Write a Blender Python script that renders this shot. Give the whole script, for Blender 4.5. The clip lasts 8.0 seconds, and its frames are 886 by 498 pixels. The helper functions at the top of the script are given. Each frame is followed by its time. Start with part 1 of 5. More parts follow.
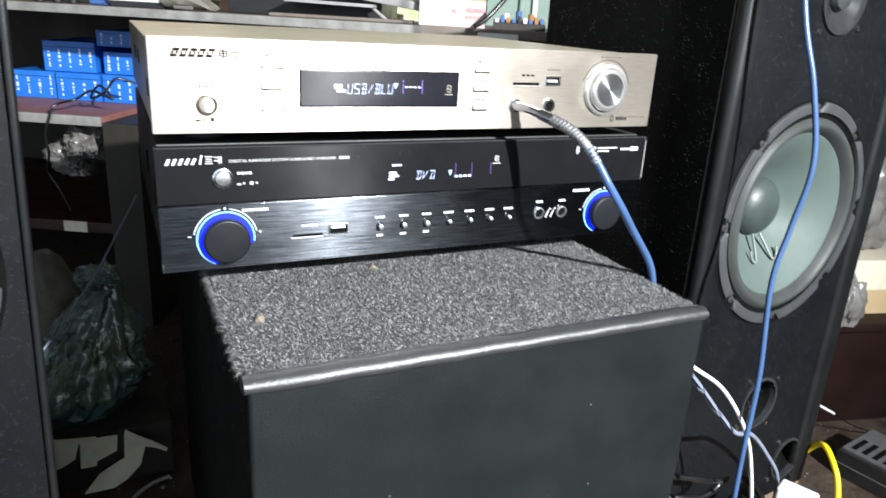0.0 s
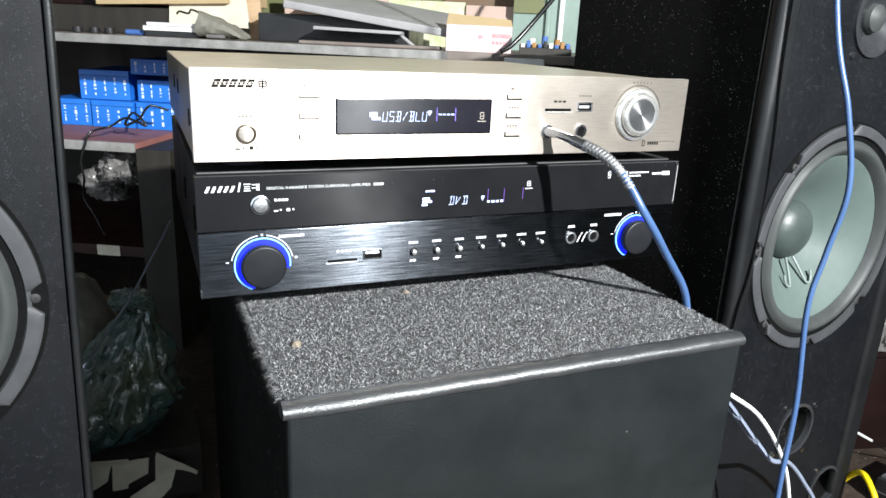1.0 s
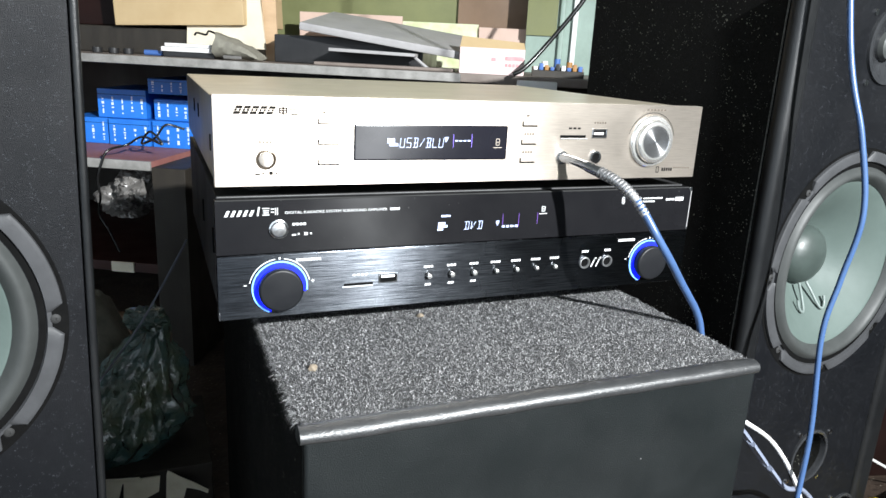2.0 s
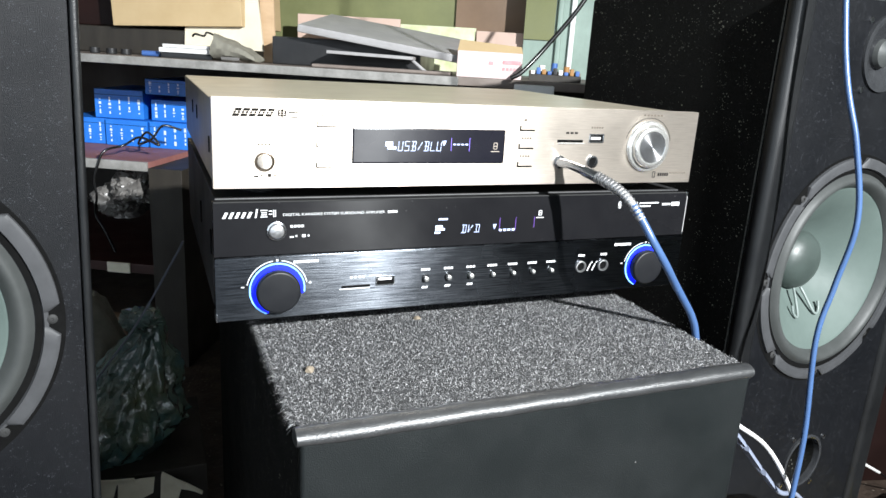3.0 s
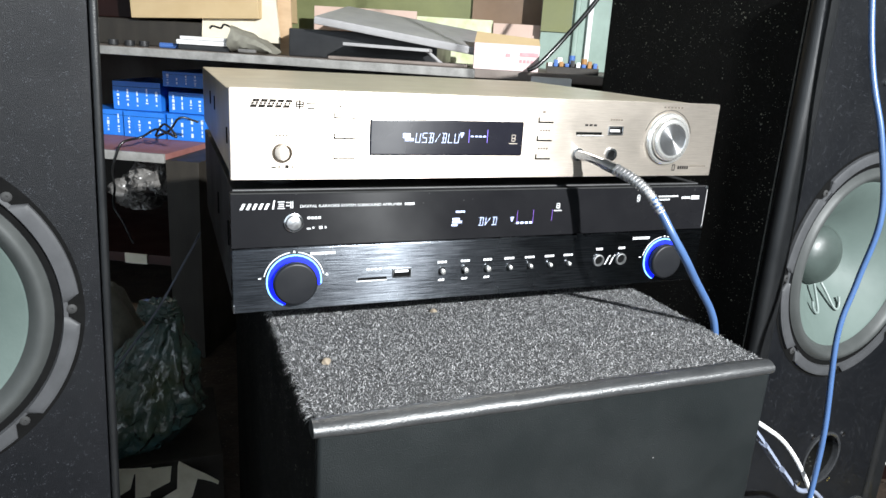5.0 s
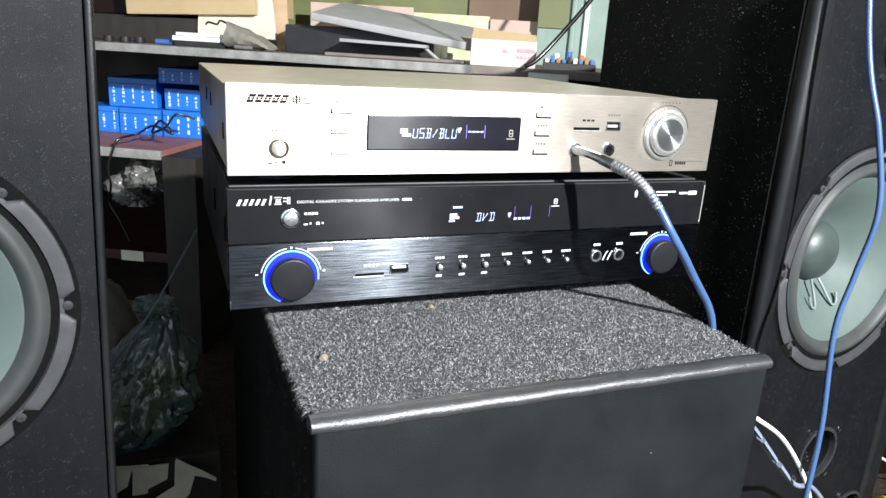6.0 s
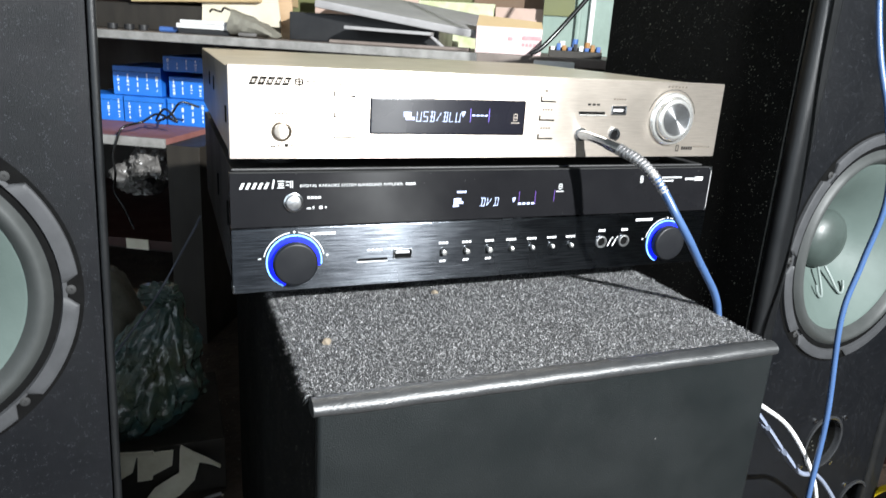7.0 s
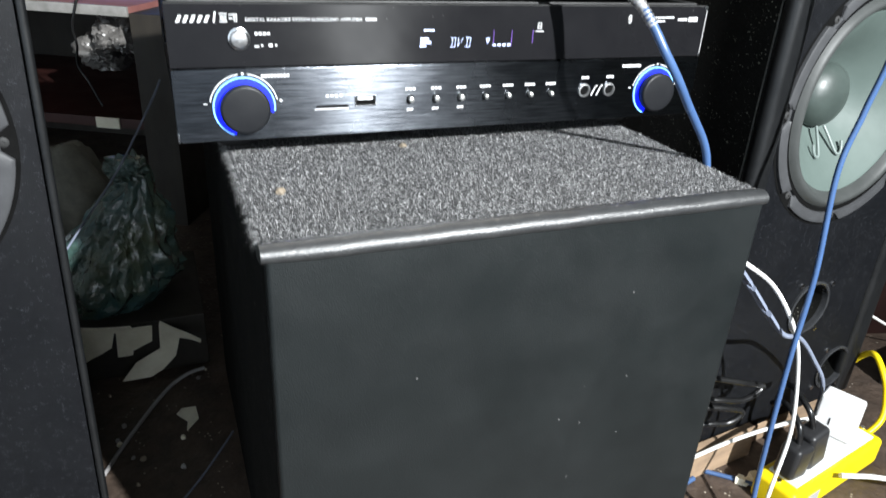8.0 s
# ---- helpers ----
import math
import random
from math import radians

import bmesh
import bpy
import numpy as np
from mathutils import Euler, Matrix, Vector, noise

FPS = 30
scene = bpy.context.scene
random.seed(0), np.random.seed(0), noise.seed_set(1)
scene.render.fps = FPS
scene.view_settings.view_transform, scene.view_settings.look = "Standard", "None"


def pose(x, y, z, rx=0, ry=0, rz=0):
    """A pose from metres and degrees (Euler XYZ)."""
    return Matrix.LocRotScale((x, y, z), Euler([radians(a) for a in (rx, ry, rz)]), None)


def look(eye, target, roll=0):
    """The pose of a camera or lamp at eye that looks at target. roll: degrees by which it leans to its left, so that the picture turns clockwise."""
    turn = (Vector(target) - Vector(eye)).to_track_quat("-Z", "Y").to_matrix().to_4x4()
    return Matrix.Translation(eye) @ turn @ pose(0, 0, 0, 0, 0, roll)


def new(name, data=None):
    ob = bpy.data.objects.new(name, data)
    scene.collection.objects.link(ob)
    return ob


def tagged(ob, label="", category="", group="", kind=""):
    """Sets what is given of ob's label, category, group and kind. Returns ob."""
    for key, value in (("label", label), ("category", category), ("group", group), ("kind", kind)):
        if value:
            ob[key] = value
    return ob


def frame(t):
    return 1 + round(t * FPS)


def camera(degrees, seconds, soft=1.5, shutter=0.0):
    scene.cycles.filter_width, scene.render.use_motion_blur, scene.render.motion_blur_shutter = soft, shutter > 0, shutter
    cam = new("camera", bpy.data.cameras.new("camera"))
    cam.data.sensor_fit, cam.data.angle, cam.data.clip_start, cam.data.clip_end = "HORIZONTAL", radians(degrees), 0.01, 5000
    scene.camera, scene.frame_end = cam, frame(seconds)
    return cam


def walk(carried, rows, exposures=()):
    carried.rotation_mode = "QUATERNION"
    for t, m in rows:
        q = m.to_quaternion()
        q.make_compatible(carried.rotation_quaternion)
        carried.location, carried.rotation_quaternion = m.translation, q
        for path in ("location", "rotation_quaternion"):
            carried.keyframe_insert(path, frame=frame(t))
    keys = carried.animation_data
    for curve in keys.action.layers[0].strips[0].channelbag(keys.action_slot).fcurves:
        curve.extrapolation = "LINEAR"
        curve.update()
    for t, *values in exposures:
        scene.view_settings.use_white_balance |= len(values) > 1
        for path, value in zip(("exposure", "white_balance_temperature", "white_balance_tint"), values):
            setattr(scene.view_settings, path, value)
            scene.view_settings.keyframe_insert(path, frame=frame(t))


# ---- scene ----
cam = camera(64.7, 8.0, shutter=0.6)
PATH = [
    (0, (-0.023, -0.516, 0.09), (0.799, 1.191, -0.549), 3.4),
    (0.5, (-0.033, -0.514, 0.093), (0.759, 1.222, -0.506), 3.8),
    (1, (-0.032, -0.514, 0.093), (0.737, 1.238, -0.49), 2.7),
    (1.5, (-0.035, -0.514, 0.098), (0.714, 1.257, -0.452), 2.7),
    (3, (-0.04, -0.516, 0.101), (0.72, 1.256, -0.429), 3.5),
    (3.5, (-0.039, -0.515, 0.1), (0.718, 1.257, -0.434), 3.6),
    (4, (-0.04, -0.515, 0.1), (0.699, 1.266, -0.433), 3.9),
    (4.5, (-0.041, -0.514, 0.1), (0.678, 1.271, -0.443), 3.5),
    (6, (-0.041, -0.512, 0.098), (0.688, 1.265, -0.46), 3.5),
    (6.5, (-0.041, -0.515, 0.098), (0.686, 1.264, -0.456), 3.4),
    (7, (-0.039, -0.511, 0.092), (0.675, 1.264, -0.49), 3.5),
    (7.2, (-0.034, -0.502, 0.093), (0.67, 1.258, -0.544), 4.2),
    (7.4, (-0.029, -0.5, 0.083), (0.701, 1.219, -0.633), 5.4),
    (7.5, (-0.026, -0.5, 0.071), (0.714, 1.205, -0.668), 5.1),
    (7.6, (-0.023, -0.495, 0.072), (0.722, 1.192, -0.702), 4.6),
    (7.8, (-0.013, -0.492, 0.062), (0.699, 1.174, -0.784), 3.3),
    (8, (-0.008, -0.495, 0.049), (0.693, 1.167, -0.816), 3.2),
]
walk(cam, [(t, look(eye, target, roll)) for t, eye, target, roll in PATH])

# ---- light ----
world = bpy.data.worlds.new("workshop_world")
scene.world = world
world.use_nodes = True
world.node_tree.nodes["Background"].inputs[0].default_value = (0.62, 0.71, 0.80, 1)
world.node_tree.nodes["Background"].inputs[1].default_value = 2.2
lamp = new("work_light", bpy.data.lights.new("work_light", "SPOT"))
lamp.data.shadow_soft_size, lamp.data.energy = 0.022, 790
lamp.data.spot_size, lamp.data.spot_blend = radians(64), 1.0
lamp.data.color = (0.95, 0.985, 1.0)
lamp.matrix_world = look((0.70, -1.8, 0.93), (0.27, 0.12, -0.10))

# ---- materials ----


def rgb(c):
    return (c[0], c[1], c[2], 1.0)


def mat(name, a, b=None, rough=0.5, metal=0.0, scale=60.0, stretch=(1, 1, 1), bump=0.0, bscale=None, fine=0.0, spec=0.5, coat=0.0, emit=0.0, islands=False, span=(0.33, 0.68)):
    """A surface whose colour goes from a to b with two scales of noise, with relief of its own."""
    m = bpy.data.materials.new(name)
    m.use_nodes = True
    nt = m.node_tree
    p = nt.nodes["Principled BSDF"]
    p.inputs["Roughness"].default_value = rough
    p.inputs["Metallic"].default_value = metal
    p.inputs["Specular IOR Level"].default_value = spec
    p.inputs["Coat Weight"].default_value = coat
    b = b or tuple(0.72 * v for v in a)
    tc = nt.nodes.new("ShaderNodeTexCoord")
    mp = nt.nodes.new("ShaderNodeMapping")
    mp.inputs["Scale"].default_value = stretch
    nt.links.new(tc.outputs["Object"], mp.inputs[0])
    n1 = nt.nodes.new("ShaderNodeTexNoise")
    n1.inputs["Scale"].default_value = scale
    n1.inputs["Detail"].default_value = 8
    n1.inputs["Roughness"].default_value = 0.65
    nt.links.new(mp.outputs[0], n1.inputs["Vector"])
    ramp = nt.nodes.new("ShaderNodeValToRGB")
    ramp.color_ramp.elements[0].position, ramp.color_ramp.elements[1].position = span
    ramp.color_ramp.elements[0].color, ramp.color_ramp.elements[1].color = rgb(a), rgb(b)
    nt.links.new(n1.outputs[0], ramp.inputs[0])
    col = ramp.outputs[0]
    if islands:
        geo = nt.nodes.new("ShaderNodeNewGeometry")
        nt.links.new(geo.outputs["Random Per Island"], ramp.inputs[0])
    nt.links.new(col, p.inputs["Base Color"])
    rr = nt.nodes.new("ShaderNodeMapRange")
    rr.inputs[1].default_value, rr.inputs[2].default_value = 0.3, 0.7
    rr.inputs[3].default_value, rr.inputs[4].default_value = max(0.02, rough * 0.82), min(1, rough * 1.2)
    n3 = nt.nodes.new("ShaderNodeTexNoise")
    n3.inputs["Scale"].default_value = 14
    n3.inputs["Detail"].default_value = 6
    nt.links.new(tc.outputs["Object"], n3.inputs["Vector"])
    nt.links.new(n3.outputs[0], rr.inputs[0])
    nt.links.new(rr.outputs[0], p.inputs["Roughness"])
    if bump:
        n2 = nt.nodes.new("ShaderNodeTexNoise")
        n2.inputs["Scale"].default_value = bscale or scale * 3
        n2.inputs["Detail"].default_value = 4
        nt.links.new(mp.outputs[0], n2.inputs["Vector"])
        bp = nt.nodes.new("ShaderNodeBump")
        bp.inputs["Strength"].default_value = bump
        bp.inputs["Distance"].default_value = fine or 0.001
        nt.links.new(n2.outputs[0], bp.inputs["Height"])
        nt.links.new(bp.outputs[0], p.inputs["Normal"])
    if emit:
        p.inputs["Emission Color"].default_value = rgb(a)
        p.inputs["Emission Strength"].default_value = emit
    return m


def brushed(m, amount):
    """Brush marks that run level, so that highlights stretch upright."""
    nt = m.node_tree
    p = nt.nodes["Principled BSDF"]
    c = nt.nodes.new("ShaderNodeCombineXYZ")
    c.inputs[2].default_value = 1.0
    p.inputs["Anisotropic"].default_value = amount
    nt.links.new(c.outputs[0], p.inputs["Tangent"])
    return m


def specked(m, size, threshold, colour):
    """Strews lint, printed flecks or painted sparkle of a colour over a material."""
    nt = m.node_tree
    p = nt.nodes["Principled BSDF"]
    old = p.inputs["Base Color"].links[0].from_socket
    tc = nt.nodes.new("ShaderNodeTexCoord")
    v = nt.nodes.new("ShaderNodeTexVoronoi")
    v.inputs["Scale"].default_value = size
    nt.links.new(tc.outputs["Object"], v.inputs["Vector"])
    lt = nt.nodes.new("ShaderNodeMath")
    lt.operation = "LESS_THAN"
    lt.inputs[1].default_value = threshold
    nt.links.new(v.outputs["Distance"], lt.inputs[0])
    n = nt.nodes.new("ShaderNodeTexNoise")
    n.inputs["Scale"].default_value = size * 0.21
    nt.links.new(tc.outputs["Object"], n.inputs["Vector"])
    gt = nt.nodes.new("ShaderNodeMath")
    gt.operation = "GREATER_THAN"
    gt.inputs[1].default_value = 0.56
    nt.links.new(n.outputs[0], gt.inputs[0])
    mu = nt.nodes.new("ShaderNodeMath")
    mu.operation = "MULTIPLY"
    nt.links.new(lt.outputs[0], mu.inputs[0])
    nt.links.new(gt.outputs[0], mu.inputs[1])
    mix = nt.nodes.new("ShaderNodeMix")
    mix.data_type = "RGBA"
    nt.links.new(mu.outputs[0], mix.inputs[0])
    nt.links.new(old, mix.inputs[6])
    mix.inputs[7].default_value = rgb(colour)
    nt.links.new(mix.outputs[2], p.inputs["Base Color"])
    return m


M_FLOOR = specked(mat("grimy_floor", (0.085, 0.06, 0.045), (0.03, 0.021, 0.016), 0.55, scale=24, bump=0.8, bscale=110, fine=0.003), 110, 0.16, (0.30, 0.26, 0.21))
M_WALL = mat("old_plaster", (0.42, 0.43, 0.40), (0.30, 0.31, 0.29), 0.85, scale=5, bump=0.3, bscale=60)
M_CEIL = mat("ceiling_plaster", (0.5, 0.5, 0.48), (0.4, 0.4, 0.38), 0.9, scale=4, bump=0.2)
M_GOLD = brushed(mat("brushed_champagne", (0.76, 0.68, 0.595), (0.63, 0.555, 0.48), 0.40, 0.88, scale=60, stretch=(1, 4, 16), bump=0.16, bscale=66, fine=0.0003), 0.9)
M_GOLDCASE = mat("champagne_case", (0.62, 0.55, 0.43), (0.52, 0.46, 0.36), 0.36, 0.55, scale=30, bump=0.05, bscale=400)
M_BLACKBRUSH = brushed(mat("brushed_black", (0.020, 0.023, 0.028), (0.125, 0.135, 0.150), 0.262, 1.0, scale=30, stretch=(1, 4, 31), bump=0.30, bscale=32, fine=0.0004, spec=0.6), 0.99)
M_ACRYLIC = brushed(specked(mat("black_acrylic", (0.006, 0.006, 0.007), (0.009, 0.009, 0.010), 0.24, scale=20, spec=0.16), 160, 0.07, (0.06, 0.06, 0.06)), 0.95)
M_CASE = mat("black_steel_case", (0.020, 0.020, 0.021), (0.030, 0.030, 0.030), 0.55, 0.1, scale=60, bump=0.15, bscale=900)
M_WINDOW = brushed(mat("display_window", (0.005, 0.005, 0.009), (0.008, 0.008, 0.012), 0.24, scale=25, spec=0.28), 0.9)
M_CHROME = mat("chrome", (0.75, 0.76, 0.78), (0.62, 0.63, 0.65), 0.17, 1.0, scale=80)
M_CHROMEROUGH = mat("worn_chrome", (0.62, 0.62, 0.62), (0.36, 0.36, 0.37), 0.34, 0.9, scale=420, bump=0.4, bscale=500, fine=0.0008)
M_KNOB = mat("satin_knob", (0.80, 0.79, 0.76), (0.72, 0.71, 0.68), 0.28, 0.85, scale=60)
M_DARKMETAL = mat("dark_bronze_ring", (0.16, 0.13, 0.10), (0.10, 0.08, 0.06), 0.35, 0.8, scale=80)
M_KNOBBLACK = mat("black_knob", (0.006, 0.0065, 0.008), (0.009, 0.0095, 0.011), 0.42, 0.0, scale=90, bump=0.1, bscale=1500, spec=0.3)
M_BLUEGLOW = mat("blue_led_glow", (0.004, 0.012, 0.9), (0.006, 0.016, 0.95), 0.4, emit=1.5)
M_BLUEEDGE = mat("pale_led_edge", (0.16, 0.42, 0.95), (0.20, 0.48, 0.98), 0.4, emit=1.3)
M_VFD = mat("display_glow", (0.50, 0.58, 0.85), (0.48, 0.56, 0.82), 0.4, emit=0.42)
M_VFDDIM = mat("display_violet_glow", (0.20, 0.14, 0.62), (0.2, 0.14, 0.6), 0.4, emit=0.38)
M_VFDFAINT = mat("display_faint_glow", (0.13, 0.06, 0.30), (0.12, 0.06, 0.28), 0.4, emit=0.20)
M_WHITEINK = mat("white_print", (0.62, 0.63, 0.64), (0.5, 0.5, 0.5), 0.5, scale=300)
M_DARKINK = mat("dark_print", (0.010, 0.009, 0.008), (0.015, 0.013, 0.012), 0.75, scale=300, spec=0.08)
M_FADEDINK = mat("worn_brown_print", (0.085, 0.07, 0.055), (0.12, 0.10, 0.08), 0.7, scale=300, spec=0.1)
M_GREYINK = mat("faded_print", (0.30, 0.26, 0.22), (0.36, 0.31, 0.26), 0.5, scale=300)
M_HOLE = mat("dark_slot", (0.003, 0.003, 0.003), (0.005, 0.005, 0.005), 0.8, spec=0.05)
M_RUBBER = mat("rubber_foot", (0.012, 0.012, 0.012), (0.02, 0.02, 0.02), 0.8)
M_CARPET = mat("grey_needle_felt", (0.030, 0.031, 0.033), (0.085, 0.086, 0.088), 0.95, scale=420, bump=1.0, bscale=600, fine=0.002)
M_FIBRE = mat("felt_fibre", (0.016, 0.016, 0.017), (0.54, 0.54, 0.545), 0.8, scale=100, islands=True, span=(0.45, 1.0))
M_FELTBLACK = specked(mat("black_felt", (0.003, 0.003, 0.0027), (0.008, 0.008, 0.0072), 0.97, scale=400, bump=0.8, bscale=1600, fine=0.001, spec=0.12), 250, 0.16, (0.17, 0.17, 0.145))
specked(M_FELTBLACK, 460, 0.15, (0.085, 0.085, 0.075))
specked(M_FELTBLACK, 95, 0.10, (0.16, 0.16, 0.13))
specked(M_FELTBLACK, 330, 0.17, (0.12, 0.12, 0.10))
M_VINYL = specked(mat("black_leatherette", (0.0034, 0.0050, 0.0054), (0.0053, 0.0073, 0.0077), 0.43, scale=22, bump=0.6, bscale=1150, fine=0.0005, spec=0.52), 60, 0.045, (0.09, 0.09, 0.09))
# pale flecks paint in the sparkle of the rough grain
M_PAINT = specked(mat("textured_black_paint", (0.0034, 0.0038, 0.0048), (0.0048, 0.0053, 0.0066), 0.50, scale=60, bump=0.6, bscale=1300, fine=0.0006, spec=0.18), 700, 0.26, (0.030, 0.032, 0.037))
M_TRIM = mat("black_moulding", (0.005, 0.0054, 0.006), (0.008, 0.0085, 0.009), 0.36, scale=60, bump=0.4, bscale=900, fine=0.0005)
M_BASKET = mat("grey_basket_paint", (0.050, 0.051, 0.054), (0.038, 0.039, 0.041), 0.5, scale=50, bump=0.1, spec=0.2)
M_SURROUND = mat("rubber_surround", (0.047, 0.050, 0.049), (0.036, 0.039, 0.038), 0.5, scale=40, bump=0.1, bscale=300, spec=0.25)
M_FRAY = mat("frayed_edge", (0.030, 0.030, 0.028), (0.13, 0.13, 0.12), 0.9, scale=420)
M_CONE = mat("green_grey_cone", (0.086, 0.112, 0.102), (0.064, 0.086, 0.078), 0.6, scale=9, bump=0.12, bscale=300, spec=0.3)
M_CAP = mat("dust_cap", (0.040, 0.053, 0.048), (0.028, 0.038, 0.034), 0.5, scale=40, bump=0.25, bscale=60, fine=0.002)
M_LEAD = mat("sleeved_lead", (0.16, 0.19, 0.18), (0.12, 0.15, 0.14), 0.35, scale=60)
M_TWEETER = mat("tweeter_black", (0.020, 0.021, 0.023), (0.03, 0.031, 0.033), 0.24, scale=60)
M_BLUECABLE = mat("blue_cable", (0.042, 0.083, 0.185), (0.051, 0.100, 0.215), 0.28, scale=30)
M_WHITECABLE = mat("white_cable", (0.74, 0.74, 0.72), (0.62, 0.61, 0.58), 0.4, scale=30)
M_GREYCABLE = mat("grey_blue_cable", (0.20, 0.23, 0.30), (0.16, 0.18, 0.24), 0.45, scale=40)
M_BLACKCABLE = mat("black_cable", (0.006, 0.006, 0.0065), (0.010, 0.010, 0.010), 0.24, scale=40)
M_YELLOW = mat("yellow_plastic", (0.80, 0.60, 0.008), (0.72, 0.52, 0.006), 0.38, scale=25)
M_WHITEPLASTIC = mat("white_plastic", (0.78, 0.78, 0.78), (0.70, 0.70, 0.69), 0.35, scale=30)
M_BLUEBOX = mat("blue_carton", (0.012, 0.15, 0.60), (0.020, 0.19, 0.68), 0.42, scale=25)
M_PRINTPALE = mat("pale_blue_print", (0.70, 0.80, 0.92), (0.55, 0.68, 0.86), 0.5, scale=200)
M_SHELF = mat("worn_grey_shelf", (0.31, 0.30, 0.285), (0.17, 0.165, 0.155), 0.55, scale=34, bump=0.25)
M_SHELFTOP = mat("dusty_shelf_top", (0.20, 0.165, 0.145), (0.13, 0.105, 0.09), 0.6, scale=18, bump=0.2)
M_PINK = mat("dusty_red_board", (0.30, 0.13, 0.115), (0.22, 0.085, 0.075), 0.6, scale=16, bump=0.15)
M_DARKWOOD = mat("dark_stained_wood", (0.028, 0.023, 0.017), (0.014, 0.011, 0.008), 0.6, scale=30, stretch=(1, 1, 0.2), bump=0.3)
M_REDWOOD = mat("red_brown_wood", (0.045, 0.011, 0.008), (0.028, 0.007, 0.005), 0.5, scale=20, stretch=(0.3, 1, 1))
# red wood with the shade beyond the tower put into its colour
M_DIMREDWOOD = mat("dimmed_red_wood", (0.014, 0.0045, 0.0035), (0.008, 0.003, 0.0024), 0.55, scale=20, stretch=(0.3, 1, 1), spec=0.2)
M_DULLLID = mat("dull_metal_lid", (0.11, 0.11, 0.112), (0.07, 0.07, 0.072), 0.45, scale=60, bump=0.2)
M_CARD = mat("brown_cardboard", (0.46, 0.34, 0.19), (0.42, 0.305, 0.165), 0.8, scale=14, bump=0.1)
M_CREAM = mat("cream_board", (0.66, 0.60, 0.48), (0.58, 0.52, 0.40), 0.75, scale=20)
M_PAPER = mat("torn_white_card", (0.84, 0.80, 0.66), (0.66, 0.61, 0.47), 0.8, scale=25, bump=0.2)
M_WHITEPAPER = mat("white_paper", (0.74, 0.73, 0.72), (0.66, 0.65, 0.64), 0.7, scale=30)
M_PINKCARD = mat("pink_white_carton", (0.64, 0.52, 0.51), (0.52, 0.41, 0.40), 0.7, scale=16)
M_REDPRINT = mat("red_print", (0.58, 0.20, 0.22), (0.56, 0.30, 0.31), 0.6, scale=60)
M_GREYPOUCH = mat("grey_fabric", (0.22, 0.21, 0.17), (0.15, 0.14, 0.115), 0.7, scale=60, bump=0.4)
M_BLACKPLASTIC = mat("black_plastic", (0.012, 0.012, 0.013), (0.02, 0.02, 0.021), 0.4, scale=40, bump=0.1)
M_GREYPLASTIC = mat("grey_plastic_lid", (0.36, 0.35, 0.35), (0.29, 0.28, 0.28), 0.45, scale=20)
M_POSTER = mat("mottled_green_print", (0.52, 0.56, 0.30), (0.74, 0.76, 0.58), 0.55, scale=26)
M_OLIVE = mat("olive_board", (0.13, 0.14, 0.055), (0.19, 0.20, 0.085), 0.6, scale=7)
M_BROWN = mat("brown_panel", (0.20, 0.125, 0.075), (0.16, 0.10, 0.06), 0.6, scale=10)
M_ROSE = mat("rose_card", (0.60, 0.44, 0.37), (0.52, 0.38, 0.31), 0.7, scale=12)
M_AQUA = mat("aqua_painted_panel", (0.27, 0.36, 0.31), (0.21, 0.28, 0.24), 0.5, scale=14)
M_WOODLIGHT = mat("raw_pine", (0.52, 0.36, 0.22), (0.42, 0.28, 0.16), 0.6, scale=30, stretch=(0.3, 1, 1))
M_OFFCUT = mat("dirty_pine", (0.36, 0.25, 0.16), (0.15, 0.105, 0.07), 0.75, scale=26, stretch=(0.35, 1, 1), bump=0.4)
M_CRUMB = mat("crumb", (0.24, 0.20, 0.15), (0.16, 0.13, 0.095), 0.7, scale=500)
M_ORANGE = mat("orange_component", (0.34, 0.17, 0.05), (0.28, 0.14, 0.04), 0.5)
M_TEALCOMP = mat("blue_component", (0.05, 0.13, 0.36), (0.04, 0.1, 0.3), 0.5)
M_BAG = mat("teal_polythene", (0.030, 0.115, 0.140), (0.110, 0.125, 0.060), 0.12, scale=8, bump=1.0, bscale=60, fine=0.010, spec=1.0, coat=1.0)
M_CLEARBAG = mat("crumpled_clear_plastic", (0.20, 0.19, 0.18), (0.10, 0.094, 0.088), 0.30, scale=20, bump=0.7, bscale=34, fine=0.005, spec=0.6)

# ---- shapes ----


def shape():
    return bmesh.new()


def block(bm, x0, x1, y0, y1, z0, z1, bevel=0.0, seg=2):
    """An upright box with rounded edges."""
    r = bmesh.ops.create_cube(bm, size=1)
    vs = r["verts"]
    for v in vs:
        v.co = Vector(((x0 + x1) / 2 + v.co.x * (x1 - x0), (y0 + y1) / 2 + v.co.y * (y1 - y0), (z0 + z1) / 2 + v.co.z * (z1 - z0)))
    if bevel:
        es = list({e for v in vs for e in v.link_edges})
        bmesh.ops.bevel(bm, geom=es, offset=bevel, segments=seg, profile=0.5, affect="EDGES")
    return bm


